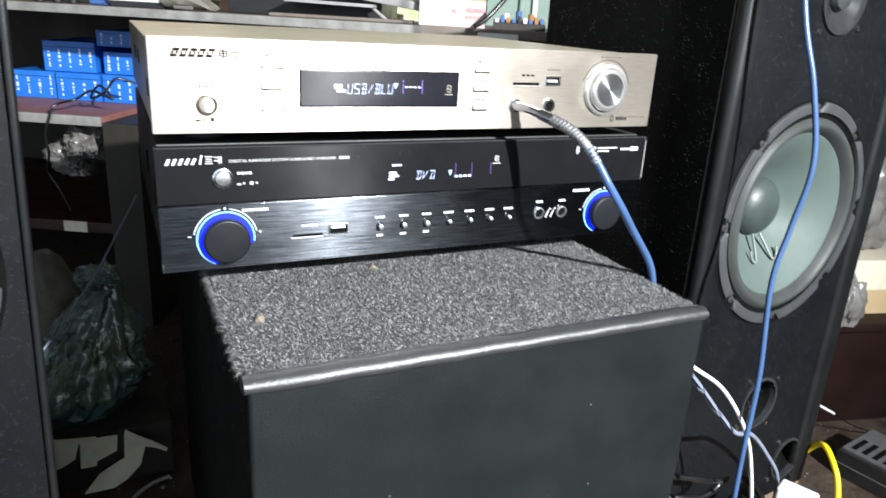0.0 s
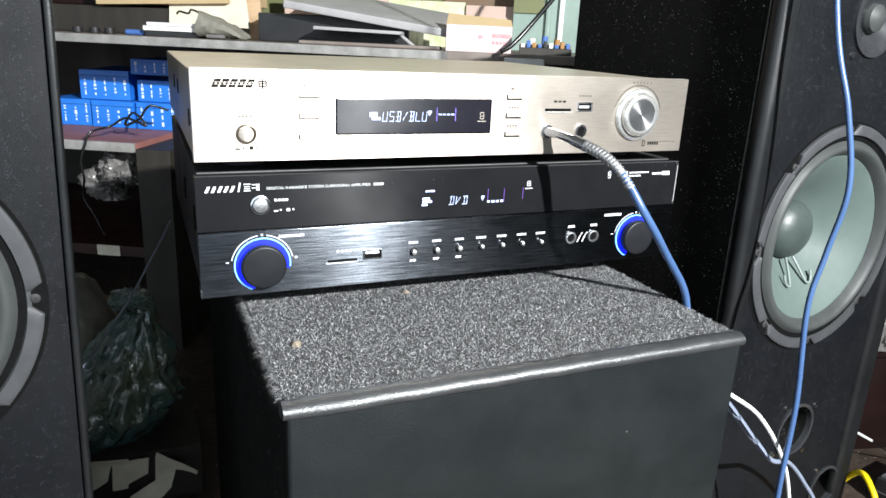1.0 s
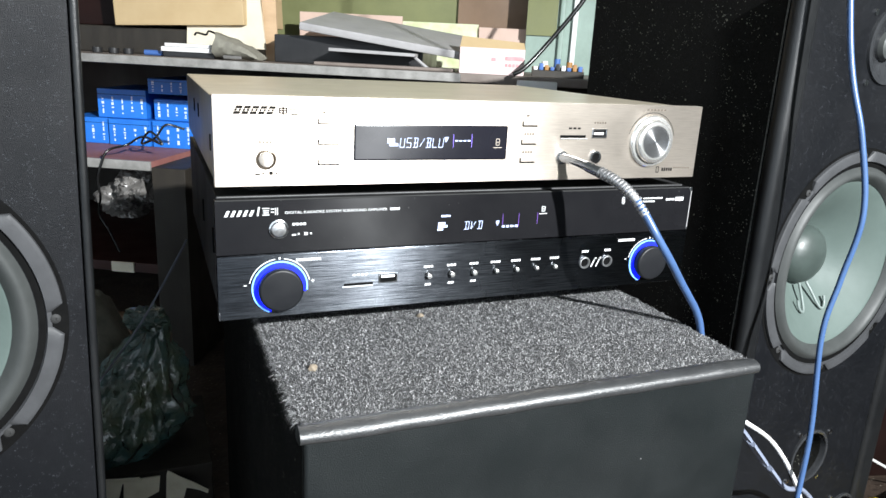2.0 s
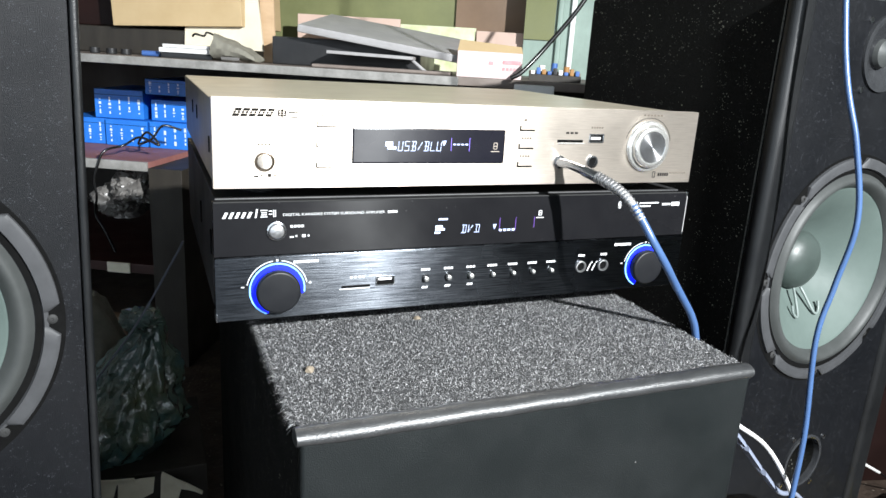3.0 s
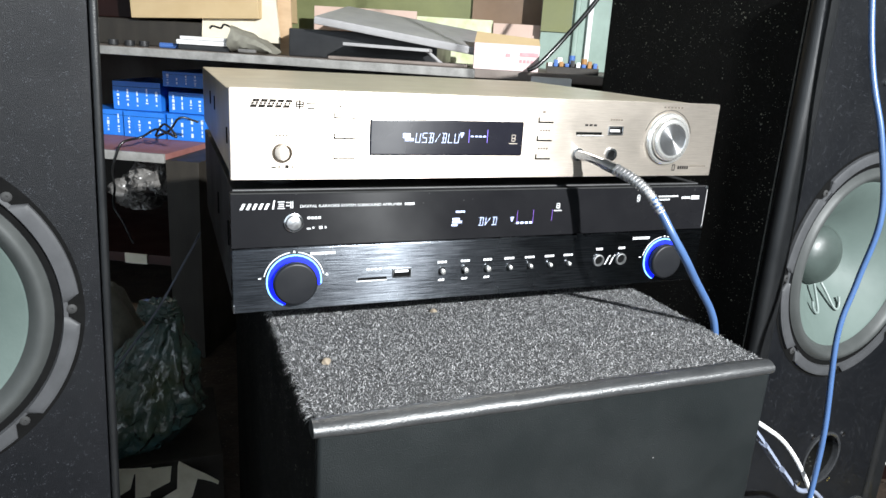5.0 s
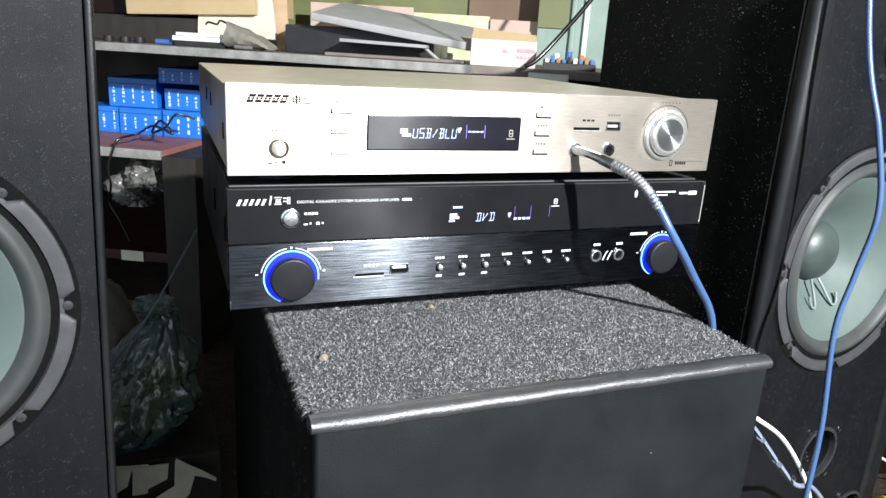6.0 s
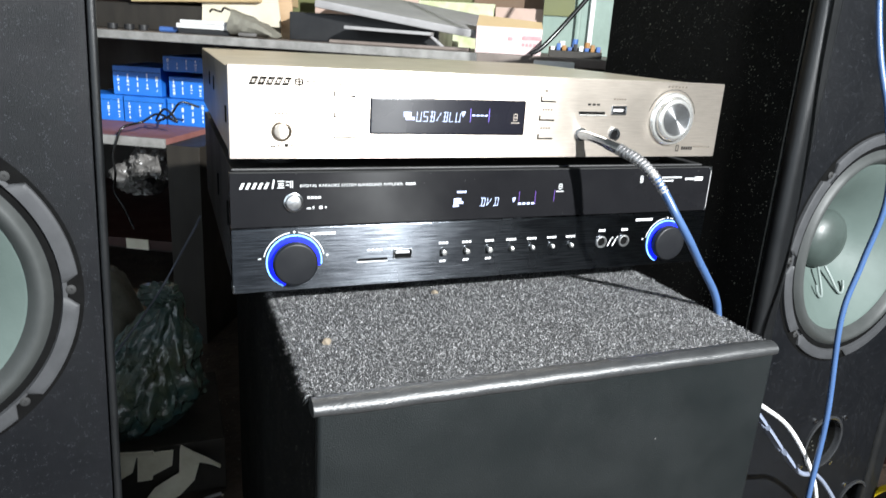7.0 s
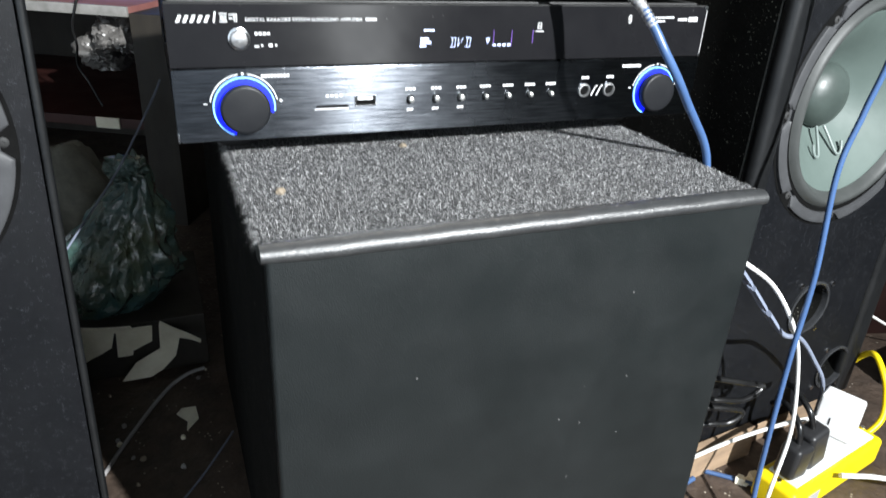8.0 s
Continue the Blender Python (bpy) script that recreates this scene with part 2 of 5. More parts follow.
def lathe(bm, profile, cx, cz, y, n=40, sx=1.0):
    """Turns (radius, height towards the viewer) about an axis that looks out of a front."""
    rings = []
    for r, h in profile:
        if r < 1e-6:
            rings.append([bm.verts.new((cx, y - h, cz))])
        else:
            rings.append([bm.verts.new((cx + sx * r * math.cos(2 * math.pi * k / n), y - h, cz + r * math.sin(2 * math.pi * k / n))) for k in range(n)])
    for a, b in zip(rings, rings[1:]):
        for k in range(n):
            q = [a[k % len(a)], a[(k + 1) % len(a)], b[(k + 1) % len(b)], b[k % len(b)]]
            q = list(dict.fromkeys(q))
            if len(q) > 2:
                bm.faces.new(q)
    bmesh.ops.recalc_face_normals(bm, faces=bm.faces)
    return bm


def smooth_path(pts, steps=10):
    out = []
    P = [Vector(p) for p in pts]
    P = [P[0] * 2 - P[1]] + P + [P[-1] * 2 - P[-2]]
    for i in range(1, len(P) - 2):
        for k in range(steps):
            t = k / steps
            a, b, c, d = P[i - 1:i + 3]
            out.append(0.5 * ((2 * b) + (c - a) * t + (2 * a - 5 * b + 4 * c - d) * t * t + (3 * b - a - 3 * c + d) * t ** 3))
    out.append(P[-2])
    return out


def tube(bm, pts, r, n=10, steps=10, flat=1.0):
    """A round cable that follows the points."""
    path = smooth_path(pts, steps) if steps > 1 else [Vector(p) for p in pts]
    rings = []
    side = None
    for i, p in enumerate(path):
        d = (path[min(i + 1, len(path) - 1)] - path[max(i - 1, 0)]).normalized()
        if side is None:
            side = d.cross(Vector((0.3, 0.9, 0.2))).normalized()
        side = (side - d * side.dot(d)).normalized()
        up = d.cross(side)
        rings.append([bm.verts.new(p + r * (math.cos(2 * math.pi * k / n) * side * flat + math.sin(2 * math.pi * k / n) * up)) for k in range(n)])
    for a, b in zip(rings, rings[1:]):
        for k in range(n):
            bm.faces.new((a[k], a[(k + 1) % n], b[(k + 1) % n], b[k]))
    bm.faces.new(rings[0][::-1])
    bm.faces.new(rings[-1])
    return bm


def sheet(bm, pts, thick=0.0008):
    """A flat piece of card or paper with a free outline, given a thickness."""
    vs = [bm.verts.new(p) for p in pts]
    f = bm.faces.new(vs)
    f.normal_update()
    n = f.normal.copy()
    ex = bmesh.ops.extrude_face_region(bm, geom=[f])
    for v in ex["geom"]:
        if isinstance(v, bmesh.types.BMVert):
            v.co -= n * thick
    bmesh.ops.recalc_face_normals(bm, faces=bm.faces)
    return bm


def bored(bm, holes, depth):
    """Bores round holes (x, z, radius) from the front into a body."""
    made = []
    drill = bmesh.new()
    for x, z, r in holes:
        lathe(drill, [(0, 0.03), (r, 0.03), (r, -depth), (0, -depth)], x, z, 0, 64)
    for b in (bm, drill):
        me = bpy.data.meshes.new("work")
        b.to_mesh(me)
        b.free()
        made.append(new("work", me))
    mod = made[0].modifiers.new("bore", "BOOLEAN")
    mod.object, mod.operation, mod.solver = made[1], "DIFFERENCE", "EXACT"
    me = bpy.data.meshes.new_from_object(made[0].evaluated_get(bpy.context.evaluated_depsgraph_get()))
    out = bmesh.new()
    out.from_mesh(me)
    for ob in made:
        bpy.data.objects.remove(ob)
    return out


def smooth(me, limit=40):
    for p in me.polygons:
        p.use_smooth = True
    me.set_sharp_from_angle(angle=radians(limit))


def finish(name, bm, material):
    me = bpy.data.meshes.new(name)
    bm.to_mesh(me)
    bm.free()
    smooth(me)
    me.materials.append(material)
    ob = new(name, me)
    if len(me.polygons) < 20000:
        ob.modifiers.new("even_shading", "WEIGHTED_NORMAL").keep_sharp = True
    return ob


def part(name, bm, material, parent, label=""):
    ob = finish(name, bm, material)
    ob.parent = parent
    if label:
        ob["label"] = label
    return ob


def thing(name, label, category, at=None, group=""):
    ob = new(name)
    ob.empty_display_size = 0.02
    ob.matrix_world = at or Matrix()
    return tagged(ob, label, category, group)


def single(name, bm, material, label, category, at=None, group="", kind=""):
    ob = finish(name, bm, material)
    ob.matrix_world = at or Matrix()
    return tagged(ob, label, category, group, kind)


def lettering(name, text, x0, x1, y, z, material, parent, height=None):
    """Words in the built-in font on a front that faces the viewer, fitted between x0 and x1."""
    cu = bpy.data.curves.new(name, "FONT")
    cu.body, cu.size, cu.extrude = text, 1.0, 0.0
    tmp = bpy.data.objects.new(name, cu)
    scene.collection.objects.link(tmp)
    deps = bpy.context.evaluated_depsgraph_get()
    me = bpy.data.meshes.new_from_object(tmp.evaluated_get(deps))
    bpy.data.objects.remove(tmp)
    xs = [v.co.x for v in me.vertices]
    ys = [v.co.y for v in me.vertices]
    kx = (x1 - x0) / (max(xs) - min(xs))
    kz = height / (max(ys) - min(ys)) if height else kx
    for v in me.vertices:
        v.co = Vector((x0 + (v.co.x - min(xs)) * kx, y, z + (v.co.y - min(ys)) * kz))
    me.materials.append(material)
    ob = new(name, me)
    ob.parent = parent
    return ob


SEGMENTS = {"U": "fedcb", "S": "afgcd", "B": "abcdgim", "L": "fed", "D": "abcdim", "V": "fejn", "/": "jn"}


def segment_text(bm, text, x0, x1, y, z, h, w):
    """Characters of a segment display, slightly slanted."""
    step = (x1 - x0) / len(text)
    cw = step * 0.62
    for i, ch in enumerate(text):
        x = x0 + i * step

        def P(u, v):
            return (x + u * cw + v * h * 0.10, z + v * h)
        ends = {"a": (0, 1, 1, 1), "f": (0, 0.56, 0, 0.96), "e": (0, 0.04, 0, 0.44), "d": (0, 0, 1, 0), "c": (1, 0.04, 1, 0.44), "b": (1, 0.56, 1, 0.96), "g": (0.1, 0.5, 0.9, 0.5),
                "i": (0.35, 0.56, 0.35, 0.92), "m": (0.35, 0.08, 0.35, 0.44), "j": (0.95, 0.92, 0.6, 0.56), "n": (0.4, 0.44, 0.05, 0.08), "k": (0.6, 0.1, 0.95, 0.5)}
        for k in SEGMENTS[ch]:
            u0, v0, u1, v1 = ends[k]
            strokes(bm, [(*P(u0, v0), *P(u1, v1))], y, w)
    return bm


def bars(bm, x0, x1, y, z, h, n, gap=0.25, t=0.00015, slant=0.0):
    """A row of plain bars that stands for small print."""
    w = (x1 - x0) / n
    for i in range(n):
        a, b = x0 + i * w, x0 + (i + 1 - gap) * w
        v = [bm.verts.new(c) for c in ((a, y - t, z), (b, y - t, z), (b + slant, y - t, z + h), (a + slant, y - t, z + h))]
        bm.faces.new(v)
    return bm


def strokes(bm, lines, y, w):
    """Short straight strokes in the plane of a front: x0, z0, x1, z1."""
    for x0, z0, x1, z1 in lines:
        d = Vector((x1 - x0, 0, z1 - z0)).normalized() * w / 2
        n = Vector((-d.z, 0, d.x))
        a, b = Vector((x0, y, z0)), Vector((x1, y, z1))
        bm.faces.new([bm.verts.new(c) for c in (a - n - d, b - n + d, b + n + d, a + n - d)])
    return bm


def arc(bm, cx, cz, y, r0, r1, a0, a1, n=24, depth=0.0006):
    """A flat ring sector, in degrees from the right, counter-clockwise, with a little depth."""
    rows = []
    for k in range(n + 1):
        a = radians(a0 + (a1 - a0) * k / n)
        rows.append([bm.verts.new((cx + r * math.cos(a), yy, cz + r * math.sin(a))) for r, yy in ((r0, y), (r0, y - depth), (r1, y - depth), (r1, y))])
    for a, b in zip(rows, rows[1:]):
        for i in range(3):
            bm.faces.new((a[i], a[i + 1], b[i + 1], b[i]))
    bmesh.ops.recalc_face_normals(bm, faces=bm.faces)
    return bm

# ---- setting ----
BENCH = pose(-0.05, 1.0, 0, 0, 0, -28)
FLOOR = -0.58


def wall(name, x0, x1, y0, y1, z0, z1, label):
    return single(name, block(shape(), x0, x1, y0, y1, z0, z1), M_WALL, label, "wall", BENCH, kind="structure")


single("floor", block(shape(), -3, 3.2, -4.2, 1.2, FLOOR - 0.1, FLOOR), M_FLOOR, "grimy dark brown workshop floor with dust", "floor", BENCH, kind="structure")
wall("wall_north", -3, 3.2, 0.62, 0.74, FLOOR, 2.1, "old grey plaster wall behind the workbench")
wall("wall_west", -3, -2.88, -4.2, 0.62, FLOOR, 2.1, "old grey plaster side wall")
wall("wall_east", 3.08, 3.2, -4.2, 0.62, FLOOR, 2.1, "old grey plaster side wall")
single("ceiling", block(shape(), -3, 3.2, -4.2, 0.74, 2.1, 2.2), M_CEIL, "plain off-white workshop ceiling", "ceiling", BENCH, kind="structure")

# ---- champagne amplifier ----


def champagne_amplifier():
    a = thing("amplifier", "champagne brushed-metal amplifier with lit display, stacked on the black one", "amplifier")
    part("faceplate", block(shape(), 0, 0.43, 0, 0.008, 0, 0.065, 0.0008), M_GOLD, a, "brushed champagne faceplate")
    case = part("case", block(shape(), 0.001, 0.429, 0.0085, 0.36, 0.002, 0.063, 0.0012), M_GOLDCASE, a)
    for y, z in ((0.03, 0.028), (0.16, 0.04), (0.22, 0.04)):
        part("case_screw", block(shape(), 0.0002, 0.0012, y, y + 0.004, z - 0.006, z + 0.006, 0.0003), M_HOLE, case)
    for x in (0.04, 0.39):
        for y in (0.05, 0.30):
            part("foot", lathe_up(x, y, -0.0105, 0.002, 0.016), M_RUBBER, a)
    # power button
    ring = part("power_button", lathe(shape(), [(0.0072, 0), (0.0072, 0.0007), (0.0065, 0.0009), (0.0055, 0.0002)], 0.0365, 0.0198, 0), M_DARKMETAL, a)
    part("button_cap", lathe(shape(), [(0.0053, 0), (0.0053, 0.0016), (0.0046, 0.0021), (0, 0.0022)], 0.0365, 0.0198, 0), M_GOLD, ring)
    # flat keys
    for x, w in ((0.0745, 0.0155), (0.2445, 0.013)):
        for z in (0.0465, 0.0315, 0.0163):
            gap = part("key_gap", strokes(shape(), [(x, z - 0.0006, x + w, z - 0.0006), (x, z - 0.0006, x, z + 0.0026)], -0.0003, 0.0012), M_HOLE, a)
            part("flat_key", block(shape(), x + 0.0006, x + w, -0.00012, 0.0005, z, z + 0.0056), M_GOLD, gap)
    for x, z in ((0.2465, 0.0385), (0.2460, 0.0235), (0.2475, 0.0535), (0.0775, 0.0535)):
        part("small_print", bars(shape(), x, x + (0.010 if z < 0.05 else 0.004), 0, z, 0.0015, 4 if z < 0.05 else 1, 0.4), M_FADEDINK, a)
    # display
    win = part("display", block(shape(), 0.1015, 0.2305, -0.0008, 0.0005, 0.0185, 0.0458, 0.0012, 3), M_WINDOW, a, "black display window with glowing characters")
    yv = -0.0011
    part("display_text", segment_text(shape(), "USB/BLU", 0.1378, 0.1755, yv, 0.0285, 0.0072, 0.00042), M_VFD, win)
    part("display_mark", bars(bars(shape(), 0.1275, 0.1335, yv, 0.0318, 0.0036, 1, 0), 0.1292, 0.1363, yv, 0.0295, 0.0022, 1, 0), M_VFD, win)
    part("display_mark", strokes(shape(), [(0.1752, 0.036, 0.1762, 0.033), (0.1762, 0.033, 0.1778, 0.0362), (0.1752, 0.036, 0.1778, 0.0362)], yv, 0.0009), M_VFD, win)
    for x in (0.1825, 0.1985):
        part("display_line", bars(shape(), x - 0.0002, x + 0.0002, yv, 0.0285, 0.0105, 1, 0), M_VFDDIM, win)
    for i in range(4):
        part("level_bar", bars(shape(), 0.1840 + i * 0.0036, 0.1864 + i * 0.0036, yv, 0.0332, 0.0010, 1, 0), M_VFD, win)
    part("display_icon", strokes(shape(), [(0.2205, 0.0302, 0.2205, 0.0352), (0.2235, 0.0302, 0.2235, 0.0352), (0.2205, 0.0352, 0.2235, 0.0352), (0.2205, 0.0325, 0.2235, 0.0325), (0.2205, 0.0302, 0.2235, 0.0302), (0.2185, 0.0282, 0.2255, 0.0282)], yv, 0.0006), M_GREYINK, win)
    # sockets
    part("card_slot", block(shape(), 0.281, 0.3065, -0.0003, 0.001, 0.0362, 0.0385), M_HOLE, a)
    part("slot_lip", block(shape(), 0.2815, 0.3085, -0.0006, 0.001, 0.0349, 0.0359, 0.0002), M_KNOB, a)
    usb = part("usb_socket", frame_ring(0.3125, 0.3275, 0.0362, 0.0440, 0.0011, 0.0012), M_CHROME, a)
    part("socket_tongue", block(shape(), 0.3142, 0.3245, -0.0006, 0.0005, 0.0388, 0.0412, 0.0002), M_GREYPLASTIC, usb)
    part("socket_hole", block(shape(), 0.3135, 0.3266, -0.0002, 0.0005, 0.0371, 0.0431), M_HOLE, usb)
    for x in (0.2845, 0.318):
        jack = part("headphone_jack", lathe(shape(), [(0.0058, 0), (0.0056, 0.0016), (0.0040, 0.0018), (0.0034, 0.0002)], x, 0.0195, 0, 24), M_CHROME, a)
        part("jack_hole", lathe(shape(), [(0.0035, 0.0002), (0, 0.0002)], x, 0.0195, 0, 20), M_HOLE, jack)
    part("small_print", bars(shape(), 0.289, 0.302, 0, 0.0435, 0.0016, 3, 0.3), M_DARKINK, a)
    part("small_print", bars(shape(), 0.314, 0.327, 0, 0.0485, 0.0014, 5, 0.35), M_FADEDINK, a)
    part("small_print", bars(shape(), 0.368, 0.390, 0, 0.0605, 0.0012, 6, 0.4), M_FADEDINK, a)
    # volume knob
    base = part("volume_knob", lathe(shape(), [(0.0228, 0), (0.0230, 0.0016), (0.0218, 0.0030), (0.0192, 0.0034)], 0.376, 0.0335, 0, 64), M_KNOB, a, "large satin silver volume knob")
    part("knob_body", lathe(shape(), [(0.0188, 0.003), (0.0188, 0.0058), (0.0176, 0.0074), (0.0156, 0.0080), (0.0140, 0.0078)], 0.376, 0.0335, 0, 64), M_KNOB, base)
    part("knob_face", lathe(shape(), [(0.0140, 0.0078), (0.0134, 0.0073), (0, 0.0073)], 0.376, 0.0335, 0, 64), M_SPUN, base, "spun metal knob face")
    part("knob_scale", arc(shape(), 0.376, 0.0335, 0, 0.0250, 0.0254, 12, 165, 30, 0.0002), M_DARKINK, a)
    part("small_print", strokes(shape(), [(0.386, 0.0053, 0.3885, 0.0053), (0.3885, 0.0053, 0.3885, 0.0102), (0.3885, 0.0102, 0.386, 0.0102), (0.386, 0.0102, 0.386, 0.0053)], -0.0002, 0.0007), M_DARKINK, a)
    part("small_print", bars(shape(), 0.392, 0.4045, 0, 0.0062, 0.0030, 5, 0.25), M_DARKINK, a)
    part("small_print", bars(shape(), 0.405, 0.424, 0, 0.0085, 0.0010, 8, 0.2), M_FADEDINK, a)
    part("small_print", bars(shape(), 0.0315, 0.0415, 0, 0.0317, 0.0014, 4, 0.35), M_FADEDINK, a)
    part("small_print", bars(bars(shape(), 0.0285, 0.0320, 0, 0.0085, 0.0012, 1, 0), 0.0385, 0.0412, 0, 0.0085, 0.0026, 1, 0), M_DARKINK, a)
    part("small_print", bars(bars(shape(), 0.0335, 0.0350, 0, 0.0088, 0.0015, 1, 0), 0.0430, 0.0445, 0, 0.0088, 0.0015, 1, 0), M_FADEDINK, a)
    # maker's mark as plain slanted shapes
    z0, h = 0.0520, 0.0056
    part("maker_mark", bars(bars(bars(shape(), 0.0140, 0.0425, 0, z0, h * 0.36, 5, 0.20, slant=0.0008), 0.0150, 0.0435, 0, z0 + h * 0.40, h * 0.26, 10, 0.40, slant=0.0005), 0.0158, 0.0445, 0, z0 + h * 0.70, h * 0.36, 5, 0.18, slant=0.0008), M_DARKINK, a)
    part("maker_mark", strokes(shape(), [(0.0465, z0 + 0.0012, 0.0465, z0 + 0.0046), (0.0515, z0 + 0.0012, 0.0515, z0 + 0.0046), (0.0465, z0 + 0.0046, 0.0515, z0 + 0.0046), (0.0465, z0 + 0.0029, 0.0515, z0 + 0.0029), (0.0465, z0 + 0.0012, 0.0515, z0 + 0.0012), (0.0490, z0 - 0.0004, 0.0490, z0 + 0.0060), (0.0540, z0 + 0.0036, 0.0605, z0 + 0.0036), (0.0550, z0 + 0.0002, 0.0597, z0 + 0.0002)], -0.0003, 0.0010), M_DARKINK, a)
    return a


def lathe_up(x, y, z0, z1, r, n=24):
    """An upright round foot."""
    bm = shape()
    lathe(bm, [(0, 0), (r * 0.9, 0), (r, 0.0015), (r, z1 - z0), (0, z1 - z0)], 0, 0, 0, n)
    bm.transform(Matrix.Translation((x, y, z0)) @ Matrix.Rotation(radians(-90), 4, "X"))
    return bm


def frame_ring(x0, x1, z0, z1, w, d):
    """A thin rectangular rim that stands proud of a front."""
    bm = shape()
    block(bm, x0, x1, -d, 0.0005, z1 - w, z1, 0.0002, 1)
    block(bm, x0, x1, -d, 0.0005, z0, z0 + w, 0.0002, 1)
    block(bm, x0, x0 + w, -d, 0.0005, z0 + w, z1 - w, 0.0002, 1)
    block(bm, x1 - w, x1, -d, 0.0005, z0 + w, z1 - w, 0.0002, 1)
    return bm


def spun_metal():
    """Spun metal whose grooves run round the knob, so that light fans out from its middle."""
    m = mat("spun_metal", (0.62, 0.62, 0.63), (0.54, 0.54, 0.55), 0.26, 0.95, scale=120)
    nt = m.node_tree
    p = nt.nodes["Principled BSDF"]
    tc = nt.nodes.new("ShaderNodeTexCoord")
    mp = nt.nodes.new("ShaderNodeMapping")
    mp.inputs["Location"].default_value = (-0.376, 0, -0.0335)
    nt.links.new(tc.outputs["Object"], mp.inputs[0])
    nm = nt.nodes.new("ShaderNodeVectorMath")
    nm.operation = "NORMALIZE"
    nt.links.new(mp.outputs[0], nm.inputs[0])
    p.inputs["Anisotropic"].default_value = 0.9
    nt.links.new(nm.outputs[0], p.inputs["Tangent"])
    return m


M_SPUN = spun_metal()
champagne_amplifier()

# ---- black karaoke amplifier ----


def black_amplifier():
    a = thing("karaoke_amplifier", "black karaoke amplifier with blue-lit knobs, standing on the felt-topped speaker", "amplifier", pose(0, 0.008, 0))
    part("upper_panel", block(shape(), 0, 0.438, 0, 0.010, -0.0535, -0.0115, 0.0007), M_ACRYLIC, a, "glossy black acrylic panel")
    part("lower_panel", block(shape(), 0, 0.440, 0, 0.010, -0.1055, -0.0545, 0.0012), M_BLACKBRUSH, a, "brushed black metal panel")
    part("panel_edge", block(shape(), 0.0005, 0.4375, -0.0006, 0.002, -0.0120, -0.0113), M_RUBBER, a)
    part("corner_clip", block(shape(), 0.4355, 0.4382, -0.0008, 0.002, -0.0150, -0.0112, 0.0003), M_CHROME, a)
    part("corner_clip", block(shape(), 0.4365, 0.4386, -0.0008, 0.002, -0.0535, -0.0505, 0.0003), M_CHROME, a)
    part("edge_strip", block(shape(), 0.4377, 0.4384, -0.0004, 0.002, -0.0505, -0.0150), M_GREYPLASTIC, a)
    part("corner_clip", block(shape(), 0.0002, 0.0014, -0.0006, 0.002, -0.1050, -0.0985, 0.0003), M_CHROME, a)
    case = part("case", block(shape(), 0.002, 0.436, 0.0105, 0.37, -0.105, -0.0105, 0.0012), M_CASE, a)
    for y in (0.04, 0.15):
        part("case_screw", block(shape(), 0.0008, 0.0021, y, y + 0.004, -0.062, -0.042, 0.0003), M_HOLE, case)
    for x in (0.045, 0.385):
        for y in (0.05, 0.30):
            part("foot", lathe_up(x, y, -0.1195, -0.104, 0.018), M_RUBBER, a)
    # maker's mark as plain slanted shapes, beside the readable line
    z0, h = -0.0238, 0.0054
    part("maker_mark", bars(shape(), 0.0065, 0.0285, 0, z0, h * 0.85, 5, 0.50, slant=0.0022), M_WHITEINK, a)
    part("maker_mark", bars(shape(), 0.0300, 0.0312, 0, z0, 0.0068, 1, 0, slant=0.0012), M_WHITEINK, a)
    part("maker_mark", strokes(shape(), [(0.0345, z0 + 0.0056, 0.0390, z0 + 0.0056), (0.0351, z0 + 0.0038, 0.0385, z0 + 0.0038), (0.0351, z0 + 0.0022, 0.0385, z0 + 0.0022), (0.0345, z0 + 0.0006, 0.0390, z0 + 0.0006), (0.0407, z0 + 0.0050, 0.0427, z0 + 0.0050), (0.0407, z0 + 0.0026, 0.0427, z0 + 0.0026), (0.0439, z0 + 0.0008, 0.0439, z0 + 0.0055), (0.0453, z0 + 0.0008, 0.0453, z0 + 0.0055)], -0.0003, 0.0007), M_WHITEINK, a)
    lettering("front_text", "DIGITAL KARAOKE SYSTEM SURROUND AMPLIFIER", 0.0510, 0.1320, -0.0003, -0.0230, M_WHITEINK, a, 0.0021)
    part("small_print", bars(shape(), 0.1345, 0.1430, 0, -0.0230, 0.0021, 6, 0.3), M_WHITEINK, a)
    # power button
    ring = part("power_button", lathe(shape(), [(0.0074, 0), (0.0074, 0.0014), (0.0062, 0.0018), (0.0060, 0.0004)], 0.0460, -0.0345, 0), M_CHROME, a)
    part("button_cap", lathe(shape(), [(0.0056, 0), (0.0056, 0.0026), (0.0046, 0.0034), (0, 0.0036)], 0.0460, -0.0345, 0), M_CHROMEROUGH, ring)
    part("small_print", bars(shape(), 0.0565, 0.0675, 0, -0.0322, 0.0019, 4, 0.25), M_WHITEINK, a)
    part("small_print", bars(bars(shape(), 0.0560, 0.0592, 0, -0.0402, 0.0011, 1, 0), 0.0655, 0.0682, 0, -0.0402, 0.0022, 1, 0), M_WHITEINK, a)
    part("small_print", bars(bars(shape(), 0.0605, 0.0618, 0, -0.0398, 0.0015, 1, 0), 0.0700, 0.0713, 0, -0.0398, 0.0015, 1, 0), M_WHITEINK, a)
    # display behind the acrylic
    y = -0.0003
    part("display_mark", bars(shape(), 0.1790, 0.1875, y, -0.0305, 0.0016, 4, 0.15), M_VFD, a)
